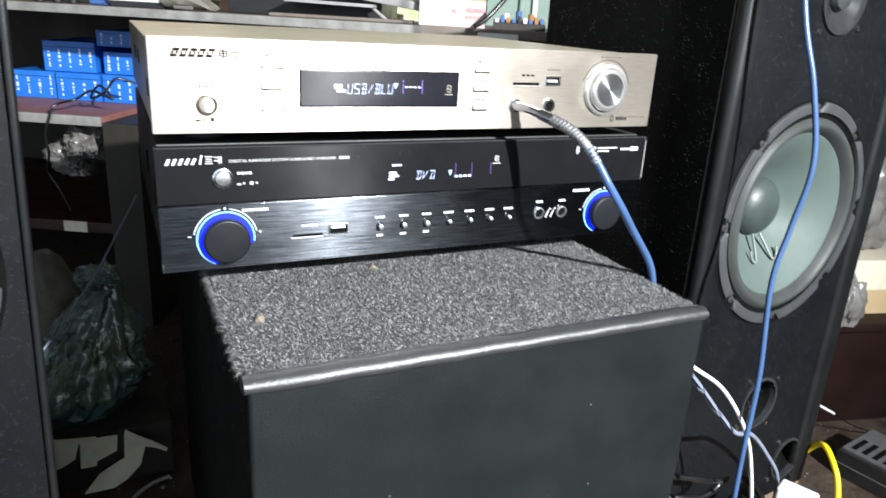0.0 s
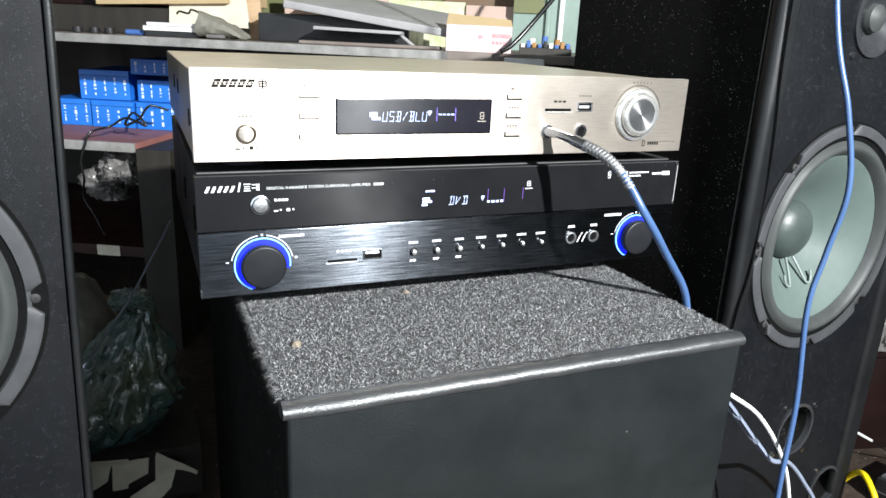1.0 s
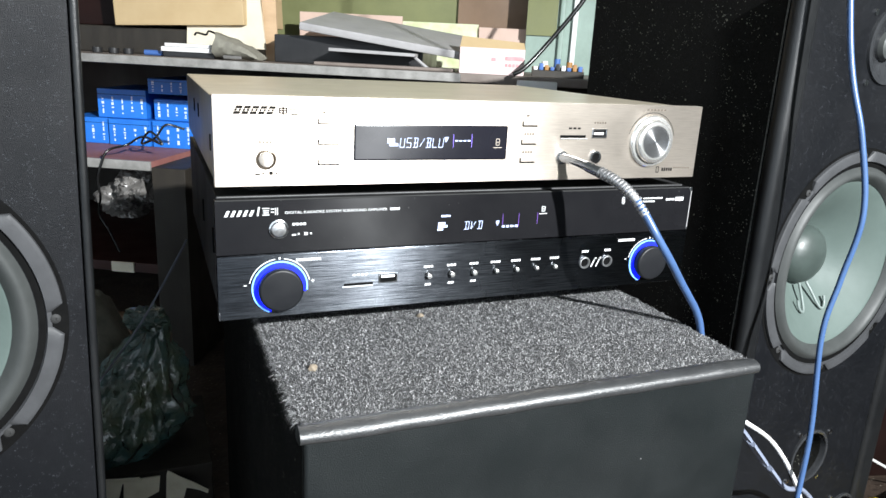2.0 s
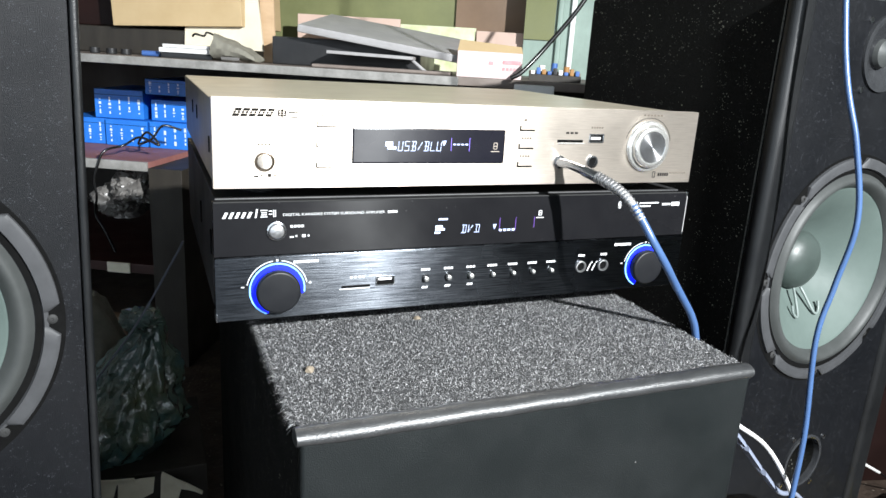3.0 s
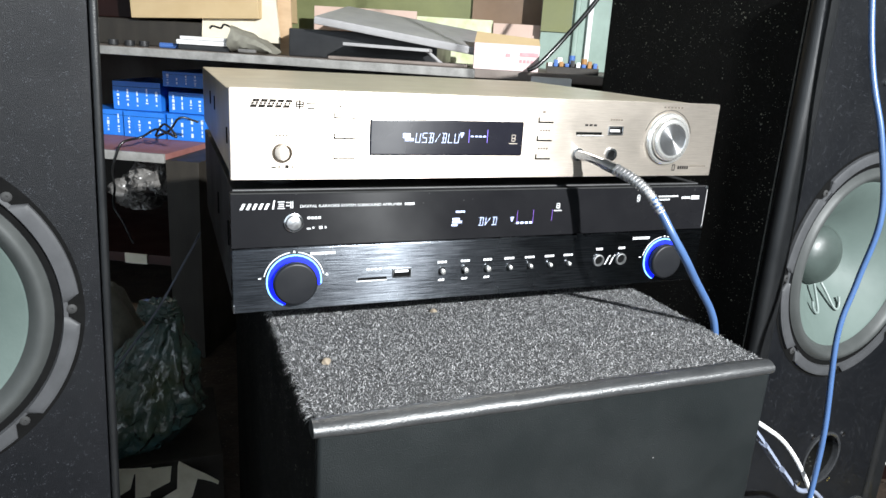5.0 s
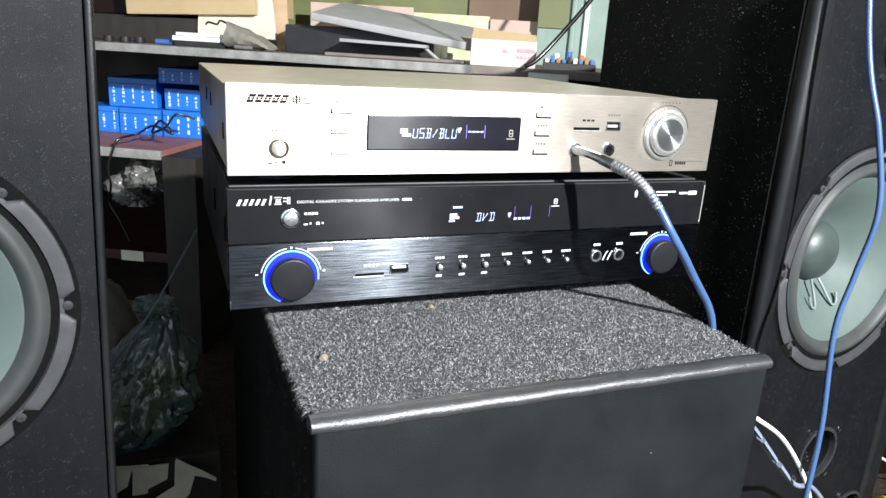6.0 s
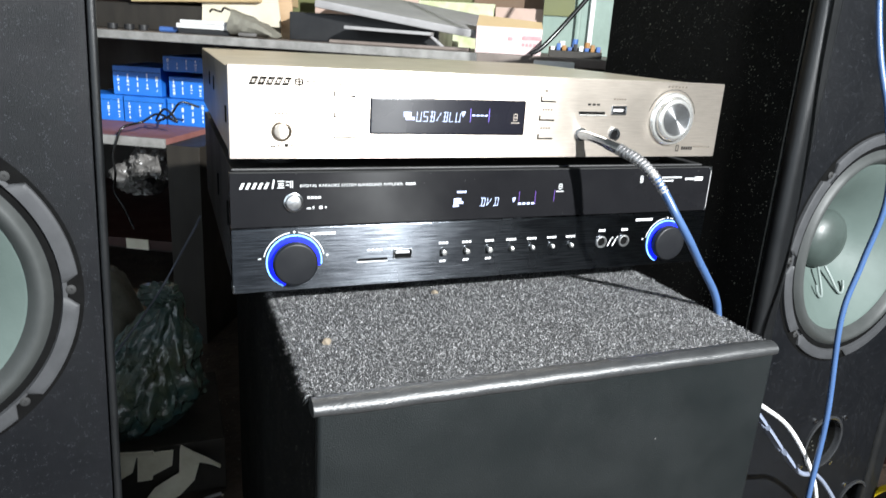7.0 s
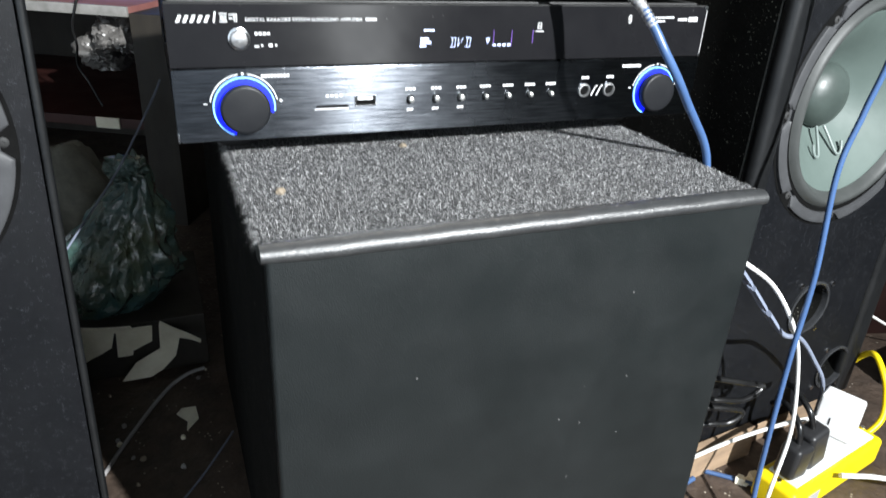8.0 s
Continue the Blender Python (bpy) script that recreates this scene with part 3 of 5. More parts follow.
    part("display_mark", bars(bars(bars(shape(), 0.1765, 0.1830, y, -0.0370, 0.0020, 1, 0), 0.1765, 0.1850, y, -0.0395, 0.0020, 1, 0), 0.1760, 0.1815, y, -0.0420, 0.0018, 3, 0.2), M_VFD, a)
    part("display_text", segment_text(shape(), "DVD", 0.2005, 0.2190, y, -0.0420, 0.0066, 0.00045), M_VFD, a)
    part("display_mark", strokes(shape(), [(0.2305, -0.0362, 0.2315, -0.0395), (0.2315, -0.0395, 0.2330, -0.0360), (0.2305, -0.0362, 0.2330, -0.0360)], y - 0.0001, 0.0008), M_VFD, a)
    for i in range(4):
        part("level_bar", bars(shape(), 0.2360 + i * 0.0042, 0.2388 + i * 0.0042, y, -0.0420, 0.0018, 1, 0), M_VFD, a)
    for x, zz, hh in ((0.2365, -0.042, 0.012), (0.2520, -0.042, 0.012), (0.2705, -0.040, 0.010)):
        part("display_line", bars(shape(), x - 0.00022, x + 0.00022, y, zz, hh, 1, 0), M_VFDFAINT, a)
    part("display_icon", strokes(shape(), [(0.2745, -0.0290, 0.2745, -0.0250), (0.2775, -0.0290, 0.2775, -0.0250), (0.2745, -0.0250, 0.2775, -0.0250), (0.2745, -0.0270, 0.2775, -0.0270), (0.2745, -0.0290, 0.2775, -0.0290), (0.2725, -0.0312, 0.2795, -0.0312)], y, 0.0007), M_WHITEINK, a)
    part("small_print", strokes(shape(), [(0.3590, -0.0250, 0.3590, -0.0190), (0.3612, -0.0250, 0.3612, -0.0190), (0.3590, -0.0190, 0.3612, -0.0190), (0.3590, -0.0250, 0.3612, -0.0250), (0.3590, -0.0235, 0.3612, -0.0205)], y, 0.0009), M_WHITEINK, a)
    part("small_print", bars(shape(), 0.376, 0.381, 0, -0.0245, 0.0050, 2, 0.3), M_WHITEINK, a)
    part("small_print", bars(bars(shape(), 0.3825, 0.4050, 0, -0.0215, 0.0013, 9, 0.15), 0.3825, 0.3960, 0, -0.0245, 0.0013, 5, 0.15), M_WHITEINK, a)
    part("small_print", bars(bars(shape(), 0.4090, 0.4190, 0, -0.0235, 0.0020, 6, 0.2), 0.4200, 0.4300, 0, -0.0242, 0.0036, 1, 0.05), M_WHITEINK, a)
    # lit rotary knobs
    for cx, cz, r in ((0.0465, -0.0815, 0.0215), (0.3960, -0.0825, 0.0208)):
        halo = part("lit_ring", arc(shape(), cx, cz, 0, r * 0.74, r * 0.955, -12, 250, 64, 0.0006), M_BLUEGLOW, a, "glowing blue ring round a knob")
        part("ring_edge", arc(shape(), cx, cz, 0, r * 0.955, r * 1.0, -8, 246, 56, 0.0009), M_BLUEEDGE, halo)
        knob = part("rotary_knob", lathe(shape(), [(r * 0.70, 0.0022), (r * 0.795, 0.0030), (r * 0.795, 0.0074), (r * 0.76, 0.0087), (r * 0.70, 0.0092), (0, 0.0094)], cx, cz, 0, 64), M_KNOBBLACK, a, "matt black rotary knob")
        part("knob_neck", lathe(shape(), [(r * 0.66, 0.0), (r * 0.66, 0.0030)], cx, cz, 0, 40), M_KNOBBLACK, knob)
        part("knob_scale", arc(shape(), cx, cz, 0, r * 1.07, r * 1.105, 98, 168, 20, 0.0002), M_WHITEINK, a)
        part("knob_scale", arc(shape(), cx, cz, 0, r * 1.07, r * 1.105, 12, 82, 20, 0.0002), M_WHITEINK, a)
        part("scale_mark", bars(shape(), cx - 0.0008, cx + 0.0008, 0, cz + r * 1.06, 0.0017, 1, 0), M_WHITEINK, a)
        part("scale_mark", bars(shape(), cx - r * 1.27, cx - r * 1.16, 0, cz + 0.0030, 0.0008, 1, 0), M_WHITEINK, a)
    part("scale_mark", strokes(shape(), [(0.0710, -0.0775, 0.0730, -0.0775), (0.0720, -0.0785, 0.0720, -0.0765)], -0.0003, 0.0006), M_WHITEINK, a)
    part("small_print", bars(shape(), 0.0590, 0.0790, 0, -0.0610, 0.0022, 9, 0.2), M_WHITEINK, a)
    part("small_print", bars(shape(), 0.3600, 0.3790, 0, -0.0615, 0.0024, 9, 0.12), M_WHITEINK, a)
    # card slot, usb, keys, jacks
    part("card_slot", block(shape(), 0.0975, 0.1215, -0.0003, 0.001, -0.0845, -0.0825), M_HOLE, a)
    part("slot_lip", block(shape(), 0.0960, 0.1215, -0.0006, 0.001, -0.0857, -0.0848, 0.0002), M_WHITEINK, a)
    part("small_print", bars(shape(), 0.1045, 0.1180, 0, -0.0765, 0.0018, 4, 0.3), M_WHITEINK, a)
    rim = frame_ring(0.1265, 0.1425, -0.0840, -0.0760, 0.0009, 0.0012)
    usb = part("usb_socket", rim, M_CHROME, a)
    part("socket_hole", block(shape(), 0.1274, 0.1416, -0.0002, 0.0005, -0.0831, -0.0769), M_HOLE, usb)
    part("socket_tongue", block(shape(), 0.1285, 0.1400, -0.0007, 0.0005, -0.0795, -0.0776, 0.0002), M_WHITEPLASTIC, usb)
    for i, x in enumerate((0.1700, 0.1910, 0.2120, 0.2332, 0.2533, 0.2732, 0.2925)):
        k = 1.25 if i < 3 else 1.0
        key = part("push_key", lathe(shape(), [(0.0025 * k, 0), (0.0025 * k, 0.0004), (0.0021 * k, 0.0005), (0.0021 * k, 0.0003)], x, -0.0805, 0, 20), M_HOLE, a)
        part("key_cap", lathe(shape(), [(0.0019 * k, 0), (0.0019 * k, 0.0034), (0.0016 * k, 0.0042), (0.0008 * k, 0.0046), (0, 0.0047)], x, -0.0805, 0, 16), M_KNOB, key)
        part("small_print", bars(shape(), x - 0.0042 - (0.001 if i > 2 else 0), x + 0.0046, 0, -0.0738, 0.0020, 4 if i > 2 else 3, 0.22), M_WHITEINK, a)
        if i < 3:
            part("small_print", bars(shape(), x - 0.0030, x + 0.0026, 0, -0.0895, 0.0019, 2, 0.15, slant=0.0006), M_WHITEINK, a)
    for x in (0.3245, 0.3490):
        jack = part("microphone_jack", lathe(shape(), [(0.0056, 0), (0.0054, 0.0018), (0.0044, 0.0020), (0.0039, 0.0003)], x, -0.0795, 0, 32), M_CHROMEROUGH, a)
        part("jack_hole", lathe(shape(), [(0.0041, 0.0003), (0, 0.0003)], x, -0.0795, 0, 24), M_HOLE, jack)
        part("small_print", bars(shape(), x - 0.0035, x + 0.0040, 0, -0.0700, 0.0022, 3, 0.2), M_WHITEINK, a)
    part("microphone_mark", strokes(shape(), [(0.3325, -0.0835, 0.3355, -0.0770), (0.3355, -0.0770, 0.3368, -0.0760), (0.3378, -0.0835, 0.3408, -0.0770), (0.3408, -0.0770, 0.3420, -0.0758)], -0.0003, 0.0013), M_WHITEINK, a)
    return a


black_amplifier()

# ---- felt-topped speaker in front ----


def felt_speaker():
    x0, x1, y0, y1, zt = 0.036, 0.392, -0.131, 0.42, -0.1225
    a = thing("speaker_box", "black leatherette speaker box with grey felt top on the floor", "speaker", pose(0, 0, FLOOR))
    lift = -FLOOR
    part("cabinet", block(shape(), x0, x1, y0 + 0.002, y1, 0, zt - 0.003 + lift, 0.002), M_FELTBLACK, a, "black felt sides")
    part("front_panel", block(shape(), x0 - 0.001, x1 + 0.001, y0 - 0.0118, y0 - 0.0025, 0.0, zt - 0.0045 + lift, 0.003, 4), M_VINYL, a, "black grained leatherette front")
    # rounded moulding along the top front edge
    bm = shape()
    n = 26
    rows = []
    for k in range(n + 1):
        u = k / n
        x = x0 - 0.003 + (x1 - x0 + 0.005) * u
        x = {0: x0 - 0.0045, 1: x0 - 0.0035, n - 1: x1 + 0.0015, n: x1 + 0.003}.get(k, x)
        e = 0.45 if k in (0, n) else (0.88 if k in (1, n - 1) else 1.0)
        w = 0.00022 * math.sin(k * 1.7)
        rows.append([bm.verts.new((x, y0 - 0.0068 + 0.0086 * e * math.cos(t * math.pi / 12) + w * 0.3, zt - 0.0036 + lift + 0.0062 * e * math.sin(t * math.pi / 12) + w)) for t in range(24)])
    for p, q in zip(rows, rows[1:]):
        for t in range(24):
            bm.faces.new((p[t], q[t], q[(t + 1) % 24], p[(t + 1) % 24]))
    bm.faces.new(rows[0])
    bm.faces.new(rows[-1][::-1])
    bmesh.ops.recalc_face_normals(bm, faces=bm.faces)
    part("top_moulding", bm, M_VINYLEDGE, a, "shiny rounded leatherette edge")
    part("felt_top", block(shape(), x0 - 0.0005, x1, y0 - 0.0015, y1, zt - 0.0025 + lift, zt + lift, 0.001), M_CARPET, a, "grey needle-felt top")
    # loose fibres of the felt
    rnd = random.Random(5)
    bm = shape()
    for i in range(141000):
        if i < 132000:
            x, y, z = rnd.uniform(x0, x1), y0 - 0.001 + (0.195 * rnd.random()), zt + lift - 0.0003
            d = Vector((rnd.uniform(-1, 1), rnd.uniform(-1, 1), rnd.uniform(0.02, 0.75)))
            ln = rnd.uniform(0.0010, 0.0032)
        else:
            x, y, z = x0 - 0.0004, y0 + 0.004 + 0.30 * rnd.random(), zt + lift - rnd.uniform(0, 0.004)
            d = Vector((-rnd.uniform(0.3, 1.2), rnd.uniform(-0.8, 0.8), rnd.uniform(-0.9, 0.4)))
            ln = rnd.uniform(0.002, 0.011) * rnd.random()
        d.normalize()
        s = d.cross(Vector((rnd.uniform(-1, 1), rnd.uniform(-1, 1), 1))).normalized() * rnd.uniform(0.00006, 0.00016) * (1.0 if i < 132000 else 0.55)
        p = Vector((x, y, z))
        mid = p + d * ln * 0.5 + Vector((0, 0, ln * 0.12))
        a1, a2, b1, b2, c = bm.verts.new(p - s), bm.verts.new(p + s), bm.verts.new(mid - s), bm.verts.new(mid + s), bm.verts.new(p + d * ln)
        bm.faces.new((a1, a2, b2, b1))
        bm.faces.new((b1, b2, c))
    f = part("felt_nap", bm, M_FIBRE, a, "loose grey and white felt fibres")
    f["kind"] = "stuff"
    return a


M_VINYLEDGE = mat("shiny_leatherette_edge", (0.020, 0.021, 0.022), (0.034, 0.035, 0.036), 0.37, scale=80, bump=0.6, bscale=900, fine=0.0006, spec=0.85)
felt_speaker()


def crumb(name, x, y, z, r, label):
    bm = shape()
    bmesh.ops.create_icosphere(bm, subdivisions=2, radius=r)
    for v in bm.verts:
        v.co *= 1 + 0.5 * noise.noise(v.co * (1.1 / r) + Vector((x * 90, 0, 0)))
        v.co.z *= 0.7
    return single(name, bm, M_CRUMB, label, "crumb", pose(x, y, z + r * 0.45))


crumb("nut_crumb", 0.058, -0.058, -0.1225, 0.0034, "tan nut crumb lying on the felt")
crumb("wood_crumb", 0.1690, 0.0200, -0.1225, 0.0028, "small dark tan crumb lying on the felt")

# ---- tower loudspeakers ----


def loudspeaker(at, width, trim_l, trim_r, ports, label, lift=0.0, shift=0.0):
    """A floor-standing loudspeaker; local x across the baffle, y into the cabinet, z up from its foot."""
    W, Hh, D = width, 0.735 + lift, 0.30
    inset = 0.0115 if trim_l > 0.02 else 0.002
    a = thing("tower_loudspeaker", label, "loudspeaker", at, "tower loudspeakers")
    holes = [(W / 2 + 0.0005 + shift, 0.433 + lift, 0.1165), (W / 2 + 0.0045 + shift, 0.682 + lift, 0.036)] + [(px, pz, pr - 0.005) for px, pz, pr in ports]
    part("cabinet", bored(block(shape(), inset, W - inset, 0.014, D, 0, Hh, 0.003), holes, 0.075), M_FELTBLACK, a, "black felt cabinet sides")
    part("baffle", bored(block(shape(), trim_l + 0.0008, W - trim_r - 0.0008, 0, 0.0136, 0, Hh, 0.0012), holes, 0.075), M_PAINT, a, "textured black painted baffle")
    if trim_l > 0.02:
        part("felt_edge", block(shape(), inset - 0.0006, inset + 0.0008, 0.0130, 0.0142, 0, Hh), M_FRAY, a, "frayed pale felt edge")
    for q0, q1 in ((0.008 if trim_l > 0.02 else 0.002, trim_l), (W - trim_r, W - 0.002)):
        w = min(0.012, (q1 - q0) * 0.45)
        part("corner_moulding", block(shape(), q0, q1, -0.001 if w < 0.007 else -0.006, 0.0135, 0, Hh, w * 0.99 if w < 0.007 else 0.0094, 6), M_TRIM, a, "rounded black corner moulding")
    cx, cz, R = W / 2 + 0.0005 + shift, 0.433 + lift, 0.1355
    # basket ring with eight notched screw seats
    bm = shape()
    n = 128
    prof = ((R - 0.0125, 0.001), (R - 0.0115, 0.0042), (R - 0.003, 0.0050), (R, 0.0035), (R + 0.0005, 0.0))
    rows = []
    for k in range(n):
        t = 2 * math.pi * k / n
        dip = abs(((k + 8) % 16) - 8) < 1.5
        row = []
        for i, (r, h) in enumerate(prof):
            rr = r - (0.0085 if dip and i >= 2 else 0)
            row.append(bm.verts.new((cx + rr * math.cos(t), -h * (0.35 if dip and i >= 2 else 1), cz + rr * math.sin(t))))
        rows.append(row)
    for k in range(n):
        p, q = rows[k], rows[(k + 1) % n]
        for i in range(len(prof) - 1):
            bm.faces.new((p[i], p[i + 1], q[i + 1], q[i]))
    bmesh.ops.recalc_face_normals(bm, faces=bm.faces)
    woofer = part("woofer", bm, M_BASKET, a, "grey woofer with a green-grey cone and dust cap")
    part("gasket", lathe(shape(), [(R + 0.0035, 0.0004), (R - 0.014, 0.0006), (R - 0.0175, 0.0002)], cx, cz, 0, 96), M_HOLE, woofer)
    sur = []
    for k in range(13):
        u = k / 12
        sur.append((R - 0.0180 - 0.0175 * u, 0.0008 - 0.005 * u + 0.0078 * math.sin(math.pi * u)))
    part("surround", lathe(shape(), sur, cx, cz, 0, 96), M_SURROUND, woofer, "grey rubber surround")
    cone = [(R - 0.0340, -0.0040), (R - 0.0360, -0.0052)] + [(R - 0.0380 - 0.0545 * u, -0.0056 - 0.044 * u ** 1.15) for u in (0, 0.2, 0.4, 0.6, 0.8, 1.0)] + [(0.03, -0.058)]
    part("cone", lathe(shape(), cone, cx, cz, 0, 96), M_CONE, woofer)
    part("dust_cap", lathe(shape(), [(0.0370, -0.0510), (0.0360, -0.0470), (0.032, -0.0405), (0.0245, -0.0350), (0.0135, -0.0315), (0, -0.0305)], cx, cz, 0, 48), M_CAP, woofer)
    for sx in (-0.013, 0.014):
        part("lead_wire", tube(shape(), [(cx + sx * 0.5, 0.043, cz - 0.034), (cx + sx * 0.75, 0.036, cz - 0.045), (cx + sx * 1.0, 0.029, cz - 0.057), (cx + sx * 1.25, 0.0250, cz - 0.0635), (cx + sx * 1.60, 0.0245, cz - 0.0635), (cx + sx * 1.85, 0.0265, cz - 0.058), (cx + sx * 1.90, 0.029, cz - 0.050)], 0.0017, 10, 8), M_LEAD, woofer)
    for k in range(8):
        t = 2 * math.pi * k / 8
        part("screw", lathe(shape(), [(0.0040, 0.0), (0.0040, 0.0012), (0.003, 0.0020), (0.0012, 0.0021), (0.0012, 0.0010), (0, 0.0010)], cx + (R - 0.006) * math.cos(t), cz + (R - 0.006) * math.sin(t), 0, 12), M_RUBBER, woofer)
    # tweeter
    tx, tz, tr = cx + 0.004, 0.682 + lift, 0.040
    tw = part("tweeter", lathe(shape(), [(tr + 0.0015, 0), (tr + 0.001, 0.003), (tr - 0.003, 0.0036), (tr - 0.008, 0.0010), (tr * 0.42, -0.007), (tr * 0.40, -0.004)], tx, tz, 0, 64), M_TWEETER, a, "black dome tweeter")
    part("dome", lathe(shape(), [(tr * 0.40, -0.0045), (tr * 0.36, 0.001), (tr * 0.2, 0.005), (0, 0.0062)], tx, tz, 0, 32), M_SURROUND, tw)
    for k in range(4):
        t = math.pi * (0.5 * k + 0.28)
        part("screw", lathe(shape(), [(0.0036, 0), (0.0034, 0.002), (0, 0.0026)], tx + (tr + 0.011) * math.cos(t), tz + (tr + 0.011) * math.sin(t), 0, 10), M_CHROME, tw)
    for px, pz, pr in ports:
        po = part("bass_port", lathe(shape(), [(pr, 0), (pr, 0.0026), (pr - 0.0022, 0.0036), (pr - 0.0044, 0.0026), (pr - 0.0058, -0.004)], px, pz, 0, 56), M_TWEETER, a, "round black bass port")
        part("port_tube", lathe(shape(), [(pr - 0.0058, -0.004), (pr - 0.009, -0.03), (pr - 0.010, -0.070), (0, -0.0705)], px, pz, 0, 48), M_FELTBLACK, po)
        for k in range(4):
            t = math.pi * (0.5 * k + 0.2)
            part("screw", lathe(shape(), [(0.0036, 0), (0.0034, 0.002), (0, 0.0026)], px + (pr + 0.008) * math.cos(t), pz + (pr + 0.008) * math.sin(t), 0, 10), M_CHROME, po)
    return a


BASE = -0.55
loudspeaker(pose(0.535, 0.015, BASE, 0, 0, 7), 0.345, 0.037, 0.037, ((0.185, 0.175, 0.0375), (0.286, 0.056, 0.034)), "black tower loudspeaker with felt sides, on a pine offcut", 0.0, -0.003)
lw = 0.322
loudspeaker(pose(-0.418, 0.034, BASE - 0.026, 0, 1.5, 8), lw, 0.012, 0.0085, ((lw - 0.182, 0.204, 0.0415), (lw - 0.050, 0.076, 0.036)), "black tower loudspeaker with grey woofer, leaning slightly on the floor", 0.034)
single("pine_offcut", block(shape(), 0.01, 0.33, 0.004, 0.29, 0, 0.03, 0.0015), M_OFFCUT, "dirty pine board under the tower loudspeaker", "board", pose(0.548, 0.012, FLOOR, 0, 0, 7))

# ---- cables ----


def cable(name, pts, r, material, label, steps=10, flat=1.0):
    return single(name, tube(shape(), pts, r, 10, steps, flat), material, label, "cable")


lead = thing("microphone_lead", "blue lead with a chrome plug in the champagne amplifier", "cable")
part("plug", tube(tube(shape(), [(0.2843, -0.0008, 0.0195), (0.2885, -0.013, 0.0186), (0.2935, -0.027, 0.0162)], 0.0040, 18, 4), [(0.2935, -0.027, 0.0162), (0.2985, -0.039, 0.0130)], 0.0047, 18, 2), M_CHROME, lead, "chrome jack plug")
curve_pts = [(0.2985, -0.039, 0.0130), (0.3062, -0.0535, 0.0072), (0.3125, -0.0660, -0.0014), (0.3188, -0.0765, -0.0148)]
sleeve = part("spring_sleeve", tube(shape(), curve_pts, 0.0034, 12, 8), M_GREYPLASTIC, lead, "ribbed strain relief")
path = smooth_path(curve_pts, 16)
for i in range(0, len(path) - 2, 3):
    d = (path[i + 1] - path[i]).normalized()
    part("rib", tube(shape(), [path[i] - d * 0.0008, path[i] + d * 0.0008], 0.0050 - 0.0011 * i / len(path), 16, 1), M_CHROMEROUGH, sleeve)
part("cord", tube(shape(), curve_pts + [(0.3268, -0.0850, -0.0320), (0.3410, -0.0865, -0.0510), (0.3590, -0.0806, -0.0705), (0.3735, -0.0772, -0.0865), (0.3885, -0.0735, -0.1035), (0.3985, -0.0708, -0.1205), (0.4055, -0.0675, -0.145), (0.4100, -0.058, -0.20), (0.4150, -0.03, -0.34), (0.43, -0.02, -0.50), (0.50, -0.01, -0.5755), (0.56, 0.0, -0.5755)], 0.0033, 12, 10), M_BLUECABLE, lead)
cable("hanging_cable", [(0.535, 0.10, 0.60), (0.548, 0.00, 0.30), (0.556, -0.039, 0.12), (0.566, -0.060, 0.045), (0.572, -0.073, -0.025), (0.566, -0.069, -0.090), (0.556, -0.069, -0.146), (0.557, -0.078, -0.245), (0.549, -0.085, -0.33), (0.547, -0.09, -0.42), (0.546, -0.096, -0.505), (0.540, -0.11, -0.565), (0.50, -0.13, -0.5755), (0.44, -0.19, -0.5760)], 0.0028, M_BLUECABLE, "blue cable hanging down in front of the tower loudspeaker")
cable("white_cable", [(0.43, -0.02, -0.205), (0.450, -0.05, -0.212), (0.478, -0.067, -0.229), (0.524, -0.066, -0.262), (0.563, -0.069, -0.313), (0.592, -0.066, -0.37), (0.604, -0.073, -0.453), (0.575, -0.092, -0.521), (0.545, -0.115, -0.562), (0.50, -0.15, -0.5765)], 0.0022, M_WHITECABLE, "white cord hanging down beside the speaker box")
grey = thing("grey_cable", "grey-blue cord with flat tags beside the white cord", "cable")
part("cord", tube(shape(), [(0.44, -0.03, -0.222), (0.485, -0.055, -0.247), (0.53, -0.055, -0.293), (0.575, -0.05, -0.334), (0.63, -0.03, -0.362), (0.69, -0.012, -0.415), (0.735, -0.004, -0.47), (0.745, 0.0, -0.54)], 0.0027, 10, 10), M_GREYCABLE, grey)
for p, q in (((0.476, -0.064, -0.236), (0.494, -0.062, -0.254)), ((0.500, -0.061, -0.260), (0.524, -0.061, -0.287)), ((0.531, -0.061, -0.294), (0.553, -0.061, -0.318))):
    part("tag", tube(shape(), [p, q], 0.0050, 8, 2, 0.5), M_GREYCABLE, grey)
cable("black_loop", [(0.44, 0.05, -0.40), (0.500, 0.00, -0.405), (0.545, -0.012, -0.412), (0.580, -0.02, -0.420), (0.612, -0.016, -0.434), (0.585, -0.018, -0.446), (0.545, -0.012, -0.441), (0.500, 0.01, -0.445), (0.450, 0.05, -0.52), (0.436, 0.06, -0.575)], 0.0037, M_BLACKCABLE, "glossy black cable loops beside the speaker box")
cable("black_loop", [(0.44, 0.05, -0.45), (0.510, 0.00, -0.450), (0.555, -0.016, -0.452), (0.585, -0.020, -0.462), (0.570, -0.018, -0.476), (0.530, -0.008, -0.478), (0.470, 0.03, -0.52), (0.440, 0.05, -0.575)], 0.0037, M_BLACKCABLE, "glossy black cable loops beside the speaker box")
